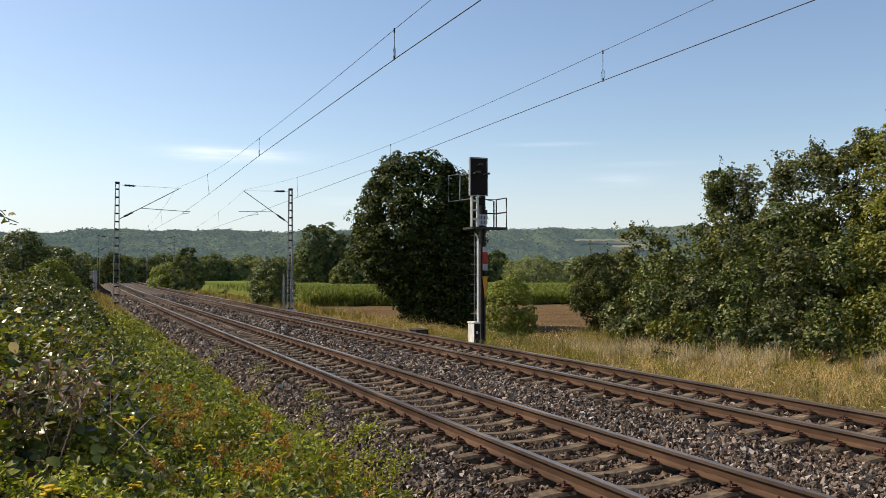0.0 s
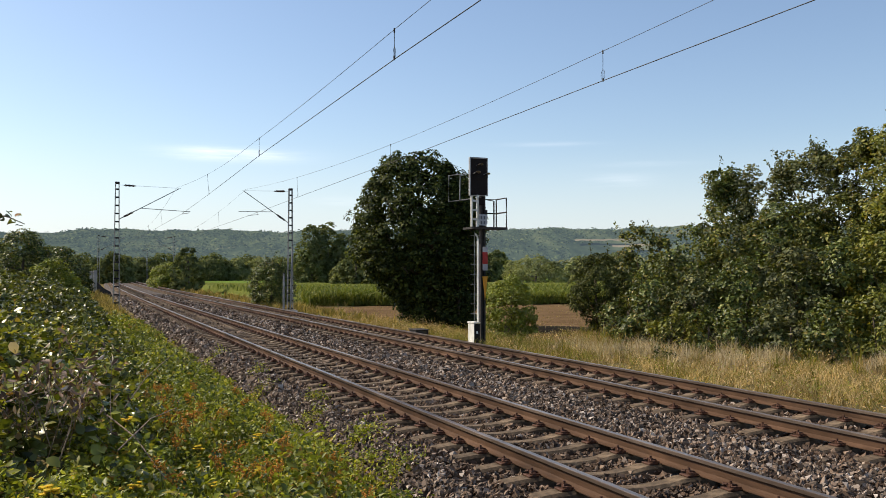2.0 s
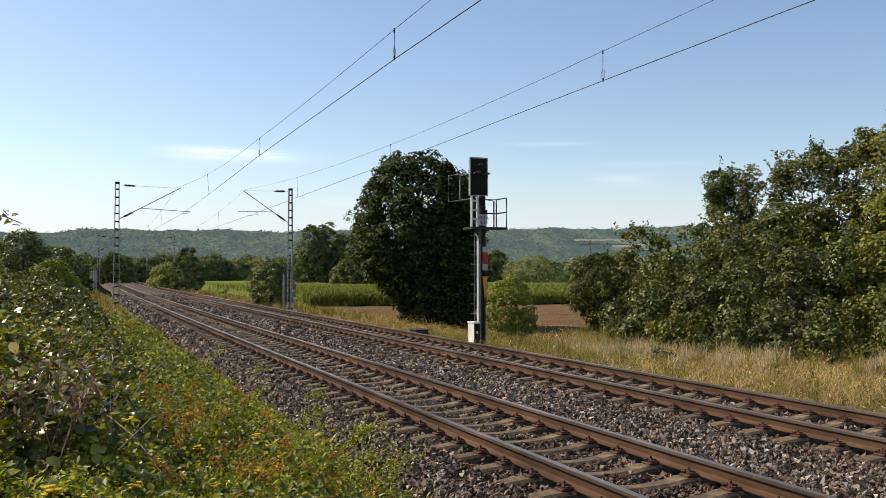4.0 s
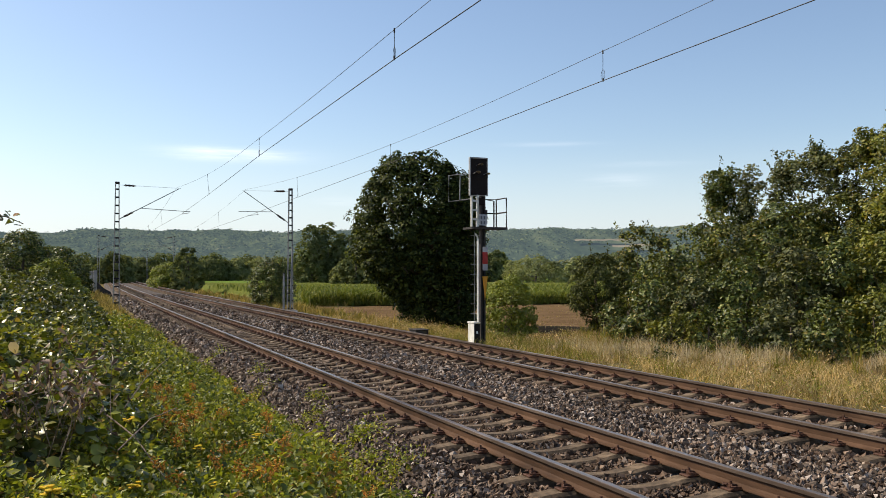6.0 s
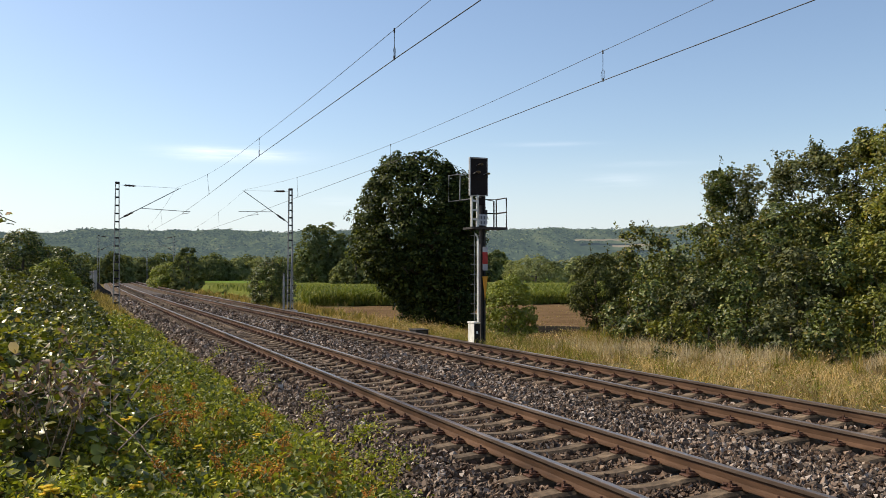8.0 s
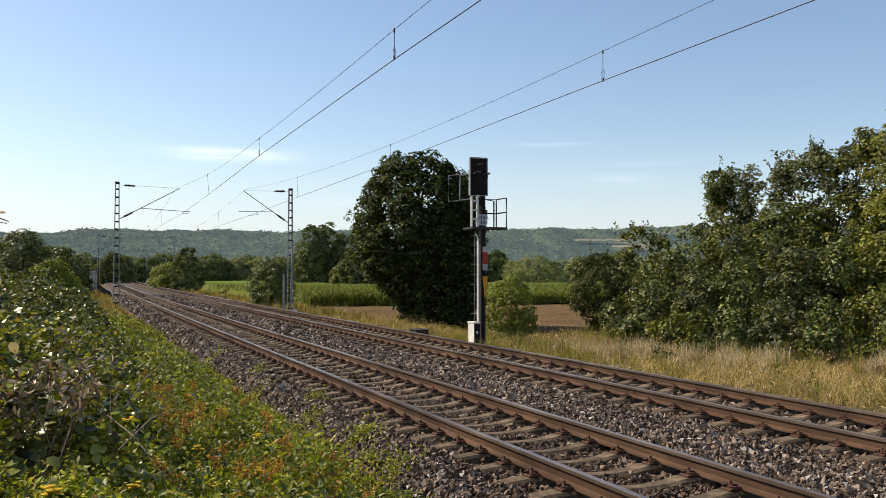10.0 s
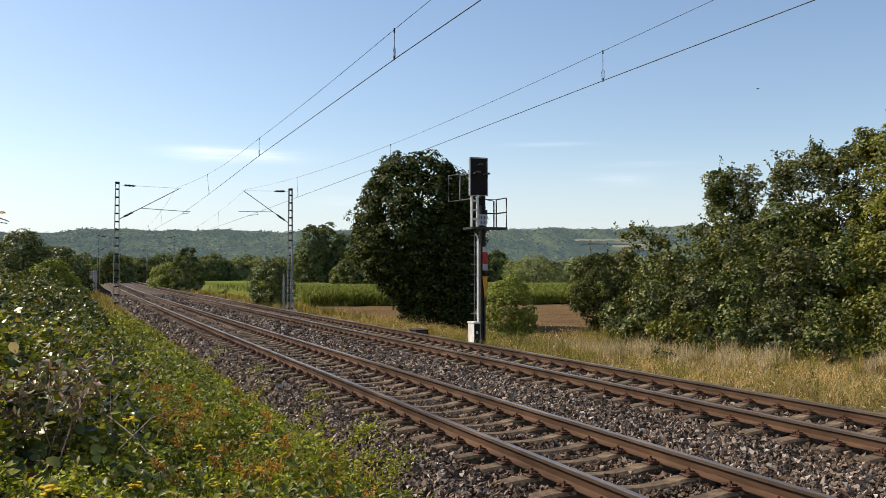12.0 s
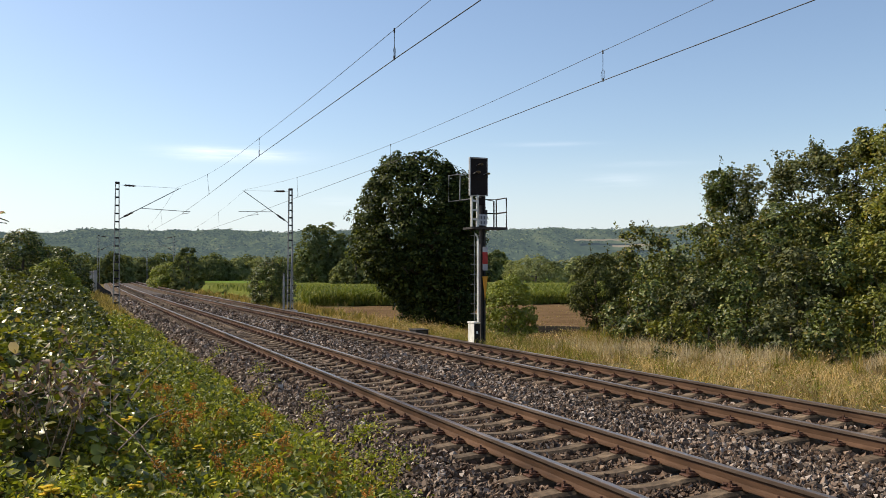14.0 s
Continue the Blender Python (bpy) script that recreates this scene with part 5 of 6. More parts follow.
# ---- grasses ----
def verge_grass():
    rng = np.random.default_rng(31)
    def field(n, x0, x1, y0, y1, h, w, mat_, name, lab, lean=0.3, thin=None, tuft=16):
        k = n // tuft
        cx, cy = rng.uniform(x0, x1, k), rng.uniform(y0, y1, k)
        keep = value_noise(cx, cy, 9.0, 0.55) + rng.normal(size=k) * 0.45 > (-0.3 if thin is None else thin)
        cx, cy = cx[keep], cy[keep]
        ok = ~((cx > 11.5) & (cy > 33.5) & (cy < 70))
        cx, cy = cx[ok], cy[ok]
        k = len(cx)
        tall = rng.uniform(0.45, 1.35, k) * (1 + 0.5 * value_noise(cx, cy, 5.0, 0.9))
        ox, oy = rng.normal(size=(k, tuft)) * 0.07, rng.normal(size=(k, tuft)) * 0.07
        x, y = (cx[:, None] + ox).ravel(), (cy[:, None] + oy).ravel()
        x = x + bend(y)
        V, T = blade_arrays(rng, np.stack([x, y, ground_z(x, y) - 0.02], 1), h * np.repeat(tall, tuft), w, lean)
        tagged(link_mesh(name, tri_mesh(name, V, T), mat_), lab, "grass", kind="stuff")
    field(80000, 6.75, 21, 4, 44, 0.27, 0.0062, M_GRASS_DRY, "dry_grass", "tall straw-coloured dry grass on the verge", 0.5)
    field(44000, 6.55, 21, 4, 46, 0.24, 0.0075, M_GRASS_MIX, "mixed_grass", "yellow-green grass among the straw", 0.55)
    field(26000, 7.2, 21, 4, 44, 0.28, 0.008, M_GRASS_GREEN, "green_grass", "patches of fresher green grass on the verge", 0.4, 0.35)
    field(14000, 6.6, 16, 44, 76, 0.36, 0.018, M_GRASS_MIX, "mixed_grass", "yellow-green grass along the maize", 0.3)
    field(9000, 6.3, 9.5, 21, 31, 0.3, 0.008, M_GRASS_GREEN, "green_grass", "short fresh green grass round the signal", 0.4, -0.2)
    field(9000, 6.6, 11, 76, 200, 0.4, 0.03, M_GRASS_MIX, "mixed_grass", "yellow-green grass along the line", 0.3)
    field(6000, -4.8, -2.25, 4.5, 40, 0.2, 0.005, M_GRASS_GREEN, "green_grass", "fresh green grass on the track's edge", 0.45)
    field(9000, -4.6, -2.6, 42, 110, 0.4, 0.012, M_GRASS_MIX, "mixed_grass", "yellowing grass along the line's edge", 0.35)
    field(4000, 12.5, 19, 14, 33, 0.6, 0.01, M_GRASS_GREEN, "tall_weeds", "tall green weeds at the foot of the hedge", 0.3, 0.3)
    field(16000, -11, -2.5, -10, 4.6, 0.16, 0.006, M_GRASS_GREEN, "green_grass", "short trodden grass on the bank", 0.5)
    # leaflets and seed fluff in drifts among the blades
    for n, mat_, f0, lab in ((26000, M_GRASS_DRY, 4.4, "withered leaflets and seed fluff in the dry grass"), (20000, M_GRASS_MIX, 7.7, "browning herbs in drifts in the dry grass"), (15000, M_LEAF_WEED, 1.3, "green herbs in drifts in the dry grass")):
        x, y = rng.uniform(6.8, 19, n), rng.uniform(8, 40, n)
        h = np.clip(value_noise(x, y, f0, 1.1) + 0.5 * value_noise(x, y, f0 + 2, 3.0) + 0.25, 0, 1.2)
        k = (h > 0.2) & ~((x > 11.5) & (y > 33.5))
        x, y, h = x[k], y[k], h[k]
        V, T = leaf_arrays(rng, np.stack([x, y, ground_z(x, y) + 0.42 * h * rng.random(len(x)) ** 0.6], 1), 0.06, 0.35, 0.2, vary=0.5)
        tagged(link_mesh("verge_herbs", tri_mesh("verge_herbs", V, T), mat_), lab, "herbs", kind="stuff")
    # pale seed heads
    n = 4200
    x, y = rng.uniform(7.0, 17, n), rng.uniform(8, 40, n)
    k = value_noise(x, y, 2.2, 0.8) > 0.2
    x, y = x[k], y[k]
    P = np.stack([x, y, ground_z(x, y) + rng.uniform(0.35, 0.6, len(x))], 1)
    V, T = leaf_arrays(rng, P, 0.1, 0.16, 0.0, -2.0)
    tagged(link_mesh("grass_seed_heads", tri_mesh("grass_seed_heads", V, T), M_GRASS_DRY), "pale feathery grass seed heads", "grass", kind="stuff")

    # leafy weeds in drifts at the foot of the hedge
    n = 16000
    d, s = rng.uniform(26, 33, n), rng.uniform(0.24, 0.6, n)
    x, y = EYE[0] + d * (0.3922 + 0.9199 * s), d * (0.9199 - 0.3922 * s)
    h = np.clip(value_noise(x, y, 3.3, 0.9) + 0.1, 0, 1.0)
    k = h > 0.12
    x, y, h = x[k], y[k], h[k]
    V, T = leaf_arrays(rng, np.stack([x, y, ground_z(x, y) + 0.85 * h * np.sqrt(rng.random(len(x)))], 1), 0.09, 0.5, 0.4)
    tagged(link_mesh("tall_weeds", tri_mesh("tall_weeds", V, T), M_LEAF_PLUM), "dark leafy weeds in drifts before the hedge", "weeds", kind="stuff")
    # single tall pale tufts
    tufts = []
    for s, d, hh in (((0.225, 29.5, 0.6), (0.24, 28.8, 0.55), (0.262, 28.5, 0.55), (0.29, 27.6, 0.6), (0.33, 27.5, 0.65), (0.455, 27.2, 0.75), (0.462, 27.0, 0.65), (0.475, 26.6, 0.5), (0.39, 26.8, 0.6), (0.52, 25.0, 0.7), (0.16, 30.0, 0.6)) + tuple((rng.uniform(0.12, 0.56), rng.uniform(24, 30), rng.uniform(0.35, 0.65)) for _ in range(26))):
        x0, y0 = EYE[0] + d * (0.3922 + 0.9199 * s), d * (0.9199 - 0.3922 * s)
        x, y = x0 + rng.normal(size=150) * 0.16, y0 + rng.normal(size=150) * 0.16
        tufts.append(blade_arrays(rng, np.stack([x, y, ground_z(x, y) - 0.02], 1), hh * rng.uniform(0.5, 1.1, 150), 0.009, 0.25))
    tagged(link_mesh("grass_tufts", tri_mesh("grass_tufts", *join_arrays(tufts)), M_GRASS_PALE), "tall pale straw tufts before the hedge", "grass", kind="stuff")


M_GRASS_PALE = foliage("grass_pale", [(0.0, (0.3, 0.23, 0.13)), (0.6, (0.56, 0.45, 0.3)), (1.0, (0.7, 0.6, 0.44))], 0.7, 0.15, 0.25, 0.2, 0.5)
verge_grass()


# ---- brambles and weeds on the near bank ----
def bramble_top(x, y):
    """Height of the bramble thicket above the world's zero."""
    edge = -4.0 - 0.25 * value_noise(y, 0 * y, 1.0, 0.8) + 0.012 * np.maximum(y - 12, 0) - 0.5 * smooth01(9, 5, y)
    u = 0.55 * smooth01(0.0, 1.2, edge - x) + 0.45 * smooth01(0.5, 2.8, edge - x)
    full = 0.35 + 0.82 * smooth01(4.6, 8.5, y) + 0.03 * smooth01(9, 14, y)
    g = ground_z(x, y)
    return g + u * (full + 0.28 * value_noise(x, y, 2.0, 1.6) + 0.2 * value_noise(x, y, 6.0, 4.0) + 0.14 * value_noise(x, y, 3.0, 8.5)), u


def bramble_bush(y0, y1, n, size, seed, label):
    rng = np.random.default_rng(seed)
    t = thing("bramble_bush", (0, 0, 0), label, "bush", "brambles on the bank")
    per = 26
    k = 2 * n // per
    x, y = rng.uniform(-9.0, -3.7, k), rng.uniform(y0, y1, k)
    z, u = bramble_top(x, y)
    ok = (u > 0.06) & (np.hypot(x - EYE[0], y) > 3.6)
    x, y, z = x[ok], y[ok], z[ok]
    k = len(x)
    # leafy shoot ends: shallow domes at uneven heights, with dark hollows between
    z = z - np.abs(rng.normal(size=k)) * 0.34 + 0.06
    d = unit(rng.normal(size=(k, per, 3)) + np.array([0, 0, 0.7])) * np.array([1, 1, 0.6]) * (0.06 + 0.15 * rng.random((k, per, 1))) * (0.7 + 0.8 * rng.random((k, 1, 1)))
    P = (np.stack([x, y, z], 1)[:, None] + d).reshape(-1, 3)
    P = P[np.hypot(P[:, 0] - EYE[0], P[:, 1]) > 3.5]
    V, T = big_leaf_arrays(rng, P, size, 0.75, 0.75, 0.3, 0.5) if y1 < 9 else leaf_arrays(rng, P, size, 0.75, 0.75, 0.3)
    # from 12 m on the leaves carry the thicket's shade in their colour
    link_mesh("leaves", tri_mesh("leaves", V, T), M_LEAF_BRAMBLE if y0 < 12 else M_LEAF_BRAMBLE_SHADED, t)
    for _ in range(int(4 + 3 * (y1 - y0))):
        bm = bmesh.new()
        a = np.array([rng.uniform(-7.5, -4.6), rng.uniform(y0, y1), 0.0])
        a[2] = gz(a[0], a[1])
        b = a + np.array([rng.uniform(-0.5, 1.2), rng.uniform(-0.8, 0.8), 0])
        top = float(bramble_top(np.array([(a[0] + b[0]) / 2]), np.array([(a[1] + b[1]) / 2]))[0][0])
        m = (a + b) / 2
        m[2] = top + rng.uniform(-0.1, 0.12)
        b[2] = float(bramble_top(np.array([b[0]]), np.array([b[1]]))[0][0]) + rng.uniform(-0.15, 0.05)
        path_tube(bm, [a, (a + m) / 2 + np.array([0, 0, 0.15]), m, (m + b) / 2 + np.array([0, 0, 0.08]), b], rng.uniform(0.003, 0.006), 5, 0.4)
        part("cane", bm, M_STEM_DRY, t, "bare arching bramble cane")
    return t


NEAR_BRAMBLE = bramble_bush(4.3, 8.0, 8800, 0.077, 61, "dense bramble thicket with glossy leaves and dry canes")
bramble_bush(8.0, 13.0, 16000, 0.07, 62, "dense glossy-leaved bramble thicket on the bank")
bramble_bush(13.0, 22.0, 24000, 0.08, 63, "dense bramble thicket further along the bank")
bramble_bush(22.0, 44.0, 14000, 0.12, 64, "distant bramble thicket on the bank")


def loose_leaves(parent, n=230):
    """The largest, nearest bramble leaves, each by itself on the thicket's skin."""
    rng = np.random.default_rng(67)
    shapes = []
    for k in range(6):
        V, T = big_leaf_arrays(rng, np.zeros((1, 3)), 1.0, rng.uniform(0.65, 0.9), 50.0, 0.0, 0.0)
        me = tri_mesh("leaf", V, T)
        me.materials.append(M_LEAF_BIG)
        me.polygons.foreach_set("use_smooth", [True] * len(me.polygons))
        shapes.append(me)
    made = 0
    while made < n:
        x, y = rng.uniform(-6.6, -4.5), rng.uniform(4.7, 9.0)
        z, u = bramble_top(np.array([x]), np.array([y]))
        if u[0] < 0.15 or math.hypot(x - EYE[0], y) < 4.0:
            continue
        lf = new("leaf", shapes[made % 6])
        lf.parent = parent
        s = rng.uniform(0.06, 0.12)
        lf.matrix_local = pose(x, y, float(z[0]) + rng.uniform(-0.06, 0.07), rng.normal() * 28, rng.normal() * 28, rng.uniform(0, 360)) @ Matrix.Scale(s, 4)
        made += 1


M_LEAF_BIG = surface("leaf_glossy", [(0.3, (0.1, 0.125, 0.022)), (0.6, (0.17, 0.19, 0.035)), (0.8, (0.27, 0.24, 0.06))], 2.5, 0.4, bump=0.2, bump_scale=9, dist=0.05, rnd=0.4, spec=0.4)
loose_leaves(NEAR_BRAMBLE)


def dead_canes():
    """A tangle of dead grey-brown stalks with withered leaves in the thicket."""
    rng = np.random.default_rng(66)
    t = thing("dead_stalks", (0, 0, 0), "tangle of withered grey-brown stalks in the brambles", "dead plant")
    base = np.array([-5.5, 6.9, 0.85])
    pts = []
    for k in range(20):
        bm = bmesh.new()
        a = base + np.array([rng.normal() * 0.16, rng.normal() * 0.35, rng.normal() * 0.1 - 0.1])
        L = rng.uniform(0.25, 0.6)
        d = unit(np.array([rng.normal() * 0.35, rng.normal() * 0.3, 1.0]))
        b = a + d * L
        c = b + np.array([rng.normal() * 0.2, rng.normal() * 0.2, -rng.uniform(0.0, 0.25)])
        path_tube(bm, [a, (a + b) / 2 + rng.normal(size=3) * 0.04, b, c], rng.uniform(0.0025, 0.005), 5, 0.5)
        part("stalk", bm, M_STEM_DRY, t)
        pts += [b + rng.normal(size=3) * 0.07 for _ in range(15)] + [c]
    # a few long bare canes lying over the weeds
    for a, b in (((-5.05, 6.3, 0.75), (-4.55, 7.4, 0.85)), ((-5.1, 6.9, 0.9), (-4.75, 6.2, 0.55)), ((-4.95, 8.2, 0.7), (-4.5, 8.6, 1.15))):
        a, b = np.array(a), np.array(b)
        bm = bmesh.new()
        path_tube(bm, [a, (a + b) / 2 + np.array([0, 0, 0.06]), b], 0.006, 5, 0.5)
        part("stalk", bm, M_STEM_DRY, t)
    V, T = big_leaf_arrays(rng, np.array(pts), 0.06, 0.36, 0.1, 1.2, 0.6)
    link_mesh("withered_leaves", tri_mesh("withered_leaves", V, T), M_WITHER, t, "curled withered brown leaves")


M_WITHER = foliage("withered_leaf", [(0.0, (0.05, 0.03, 0.02)), (0.55, (0.2, 0.125, 0.085)), (0.85, (0.36, 0.26, 0.2)), (1.0, (0.62, 0.52, 0.42))], 0.7, 0.3, 0.15)
dead_canes()


def weeds():
    """Low leafy weeds between the brambles and the ballast."""
    rng = np.random.default_rng(71)
    kinds = ((M_LEAF_WEED, "low yellow-green leafy weeds along the ballast"), (M_LEAF_HERB, "fresh green leafy weeds along the ballast"), (M_LEAF_RUSTY, "browning seeding weeds along the ballast"))
    for y0, y1, n, size, h in ((5.0, 12, 66000, 0.06, 0.5), (12, 24, 54000, 0.07, 0.42), (24, 46, 34000, 0.1, 0.35)):
        per = 30
        k = n // per
        x, y = rng.uniform(-5.3, -1.5, k), rng.uniform(y0, y1, k)
        tall = smooth01(-1.85, -2.9, x - bend(y) + 0.3 * value_noise(x, y, 8.0, 1.7)) * (0.75 + 0.45 * value_noise(x, y, 4.0, 1.3))
        sort = value_noise(x, y, 6.6, 1.1) + 0.55 * rng.normal(size=k)
        keep = (tall > 0.12) & (rng.random(k) < 0.25 + tall)
        kind = np.where(sort > 1.05 + 0.3 * smooth01(9, 13, y), 2, np.where(sort < 0.35 - 0.5 * smooth01(9, 6, y) - 0.4 * smooth01(-3.2, -2.2, x), 1, 0))
        for q, (mat_, lab) in enumerate(kinds):
            m = keep & (kind == q)
            cx, cy, ht = x[m], y[m], h * tall[m] * rng.uniform(0.35, 1.4, m.sum())
            f = rng.random((len(cx), per)) ** 0.7
            out = (0.1 - 0.05 * f)[..., None] * rng.normal(size=(len(cx), per, 2))
            P = np.stack([cx[:, None] + out[..., 0], cy[:, None] + out[..., 1], ground_z(cx, cy)[:, None] + f * ht[:, None]], -1).reshape(-1, 3)
            V, T = leaf_arrays(rng, P, size, 0.5, 0.5, vary=0.6)
            tagged(link_mesh("weeds", tri_mesh("weeds", V, T), mat_), lab, "weeds", kind="stuff")
    # weeds grown through the lower brambles
    n = 17000
    x, y = rng.uniform(-6.4, -4.1, n), rng.uniform(4.1, 6.7, n)
    k = (value_noise(x, y, 15.0, 2.0) + 1.2 * smooth01(6.4, 5.4, y) > 0.05) & (np.hypot(x - EYE[0], y) > 3.9)
    x, y = x[k], y[k]
    z = np.maximum(bramble_top(x, y)[0], ground_z(x, y) + 0.2) + rng.uniform(-0.08, 0.2, len(x))
    V, T = leaf_arrays(rng, np.stack([x, y, z], 1), 0.045, 0.5, 0.5)
    tagged(link_mesh("weeds", tri_mesh("weeds", V, T), M_LEAF_WEED), "sunlit leafy weeds grown through low brambles", "weeds", kind="stuff")
    # darker herbs among them
    n = 12000
    x, y = rng.uniform(-5.0, -2.3, n), rng.uniform(5.0, 26, n)
    k = value_noise(x, y, 12.0, 2.3) > 0.1
    x, y = x[k], y[k]
    V, T = big_leaf_arrays(rng, np.stack([x, y, ground_z(x, y) + 0.1 + 0.4 * rng.random(len(x)) * smooth01(-2.2, -3.2, x)], 1), 0.07, 0.55)
    tagged(link_mesh("herbs", tri_mesh("herbs", V, T), M_LEAF_HEDGE), "darker broad-leaved herbs among the weeds", "herbs", kind="stuff")
    # tufts creeping onto the ballast
    arr = []
    for cx, cy, r, n in ((-1.75, 11.2, 0.3, 420), (-1.95, 9.6, 0.35, 500), (-2.0, 10.3, 0.25, 260), (-1.5, 14.6, 0.22, 150), (-1.9, 13.4, 0.3, 240), (-1.6, 19.0, 0.25, 120), (-1.7, 24.0, 0.3, 120), (-2.05, 17.0, 0.35, 260)):
        p = np.stack([cx + rng.normal(size=n) * r * 0.5, cy + rng.normal(size=n) * r * 0.6, 0 * np.arange(n) + 0.0], 1)
        p[:, 2] = ballast_z(p[:, 0], p[:, 1]) + np.abs(rng.normal(size=n)) * 0.1
        arr.append(leaf_arrays(rng, p, 0.05, 0.5, 0.5))
    V, T = join_arrays(arr)
    tagged(link_mesh("weeds", tri_mesh("weeds", V, T), M_LEAF_WEED), "green weed tufts creeping onto the ballast", "weeds", kind="stuff")


weeds()


def flower_plant(name, at, h, mat_, label, category, group, seed, heads, head_size, flat):
    """Upright stem with narrow leaves and a branched head of small flowers or seeds."""
    rng = np.random.default_rng(seed)
    t = thing(name, at, label, category, group)
    bm = bmesh.new()
    lean = rng.normal(size=2) * 0.1 * h
    stem = [np.array([lean[0] * u * u, lean[1] * u * u, h * u]) for u in np.linspace(0, 1, 5)]
    path_tube(bm, stem, 0.006, 5, 0.5)
    top = stem[-1]
    tips = []
    for k in range(heads):
        a = 2 * math.pi * k / heads + rng.uniform(-0.3, 0.3)
        r = rng.uniform(0.2, 1.0) * head_size
        dz = rng.uniform(-0.02, 0.03) if flat else rng.uniform(-1.2, 0.5) * head_size
        tip = top + np.array([r * math.cos(a), r * math.sin(a), dz])
        tips.append(tip)
        path_tube(bm, [top - np.array([0, 0, 0.08 * h]), tip], 0.003, 4, 0.6)
    part("stem", bm, M_STEM_GREEN, t)
    L = stem[0] + np.outer(rng.uniform(0.1, 0.9, 40), top - stem[0]) + rng.normal(size=(40, 3)) * 0.05
    V, T = leaf_arrays(rng, L, 0.075, 0.3, 0.3)
    link_mesh("leaves", tri_mesh("leaves", V, T), M_LEAF_WEED, t)
    bm = bmesh.new()
    for tip in tips:
        if flat:
            for q in range(7):
                a = q * 0.9
                c = tip + np.array([0.011 * math.cos(a), 0.011 * math.sin(a), 0]) * (q > 0) * (1 + 0.35 * (q % 2))
                bmesh.ops.create_icosphere(bm, subdivisions=1, radius=0.0075 * (1.5 if head_size > 0.06 else 1), matrix=Matrix.Translation(c) @ Matrix.Diagonal((1, 1, 0.7, 1)))
        else:
            for q in range(7):
                c = tip + rng.normal(size=3) * np.array([0.02, 0.02, 0.022])
                bmesh.ops.create_icosphere(bm, subdivisions=1, radius=rng.uniform(0.005, 0.0095), matrix=Matrix.Translation(c))
    tagged(part("flower_head" if flat else "seed_head", bm, mat_, t, "golden yellow button flowers" if flat else "rust-orange seed clusters"), kind="stuff")
    return t


def flowers():
    rng = np.random.default_rng(81)
    for k, (x, y, top) in enumerate(((-5.46, 5.2, 0.77), (-5.3, 5.05, 0.7), (-5.02, 6.1, 0.55), (-4.55, 6.6, 0.3), (-3.9, 7.5, 0.25), (-4.25, 8.1, 0.35), (-3.6, 9.1, 0.25), (-4.35, 7.0, 0.3), (-4.9, 7.6, 0.75), (-4.7, 5.9, 0.38), (-3.55, 8.0, 0.15), (-4.0, 6.6, 0.2))):
        g = gz(x, y)
        SWAYING.append(flower_plant("tansy_plant", (x, y, g), max(0.3, top - g), M_TANSY, "yellow-flowered tansy standing in the weeds", "flower", "tansy plants", 200 + k, 12 if k < 2 else 9, 0.07 if k < 2 else 0.045, True))
    for k in range(44):
        y = rng.uniform(6.2, 13)
        x = rng.uniform(-4.6, -2.7) - 0.3 * (y < 7)
        g = gz(x, y)
        SWAYING.append(flower_plant("dock_plant", (x, y, g), rng.uniform(0.45, 0.65), M_DOCK, "rust-orange seeding dock among green weeds", "weed", "dock plants", 300 + k, 8, 0.05, False))


SWAYING = []
flowers()


# ---- distant houses ----
def house(x, y, turn, w=9.0, d=8.0, h=5.0, z=None, label="small white house with a red tiled roof on the slope"):
    t = thing("distant_house", (x, y, 0.0 if z is None else z), label, "house", "houses below the ridge", turn=turn)
    bm = bmesh.new()
    box(bm, (-w / 2, -d / 2, -3), (w / 2, d / 2, h))
    for s in (-1, 1):
        a, b, c = bm.verts.new((s * w / 2, -d / 2, h)), bm.verts.new((s * w / 2, d / 2, h)), bm.verts.new((s * w / 2, 0, h + d * 0.42))
        bm.faces.new((a, b, c))
    part("wall", bm, M_HOUSE, t)
    bm = bmesh.new()
    for s in (-1, 1):
        v = [bm.verts.new(p) for p in ((-w / 2 - 0.4, s * (d / 2 + 0.4), h - 0.3), (w / 2 + 0.4, s * (d / 2 + 0.4), h - 0.3), (w / 2 + 0.4, 0, h + d * 0.45), (-w / 2 - 0.4, 0, h + d * 0.45))]
        bm.faces.new(v)
    bmesh.ops.solidify(bm, geom=bm.faces[:], thickness=0.25)
    part("roof", bm, M_ROOF, t)
    for k in (-1, 0, 1):
        bm = bmesh.new()
        box(bm, (k * w * 0.3 - 0.6, -d / 2 - 0.06, 1.6), (k * w * 0.3 + 0.6, -d / 2 - 0.01, 3.2))
        part("window", bm, M_PANE, t)


for _az, _d, _z, _w in ((3.9, 1520, 22, 6), (12.0, 1480, 16, 6), (12.7, 1500, 20, 5), (11.2, 1460, 12, 6)):
    house(EYE[0] + _d * math.sin(radians(_az)), _d * math.cos(radians(_az)), 15 - _az, _w, 5, 2.6, _z)


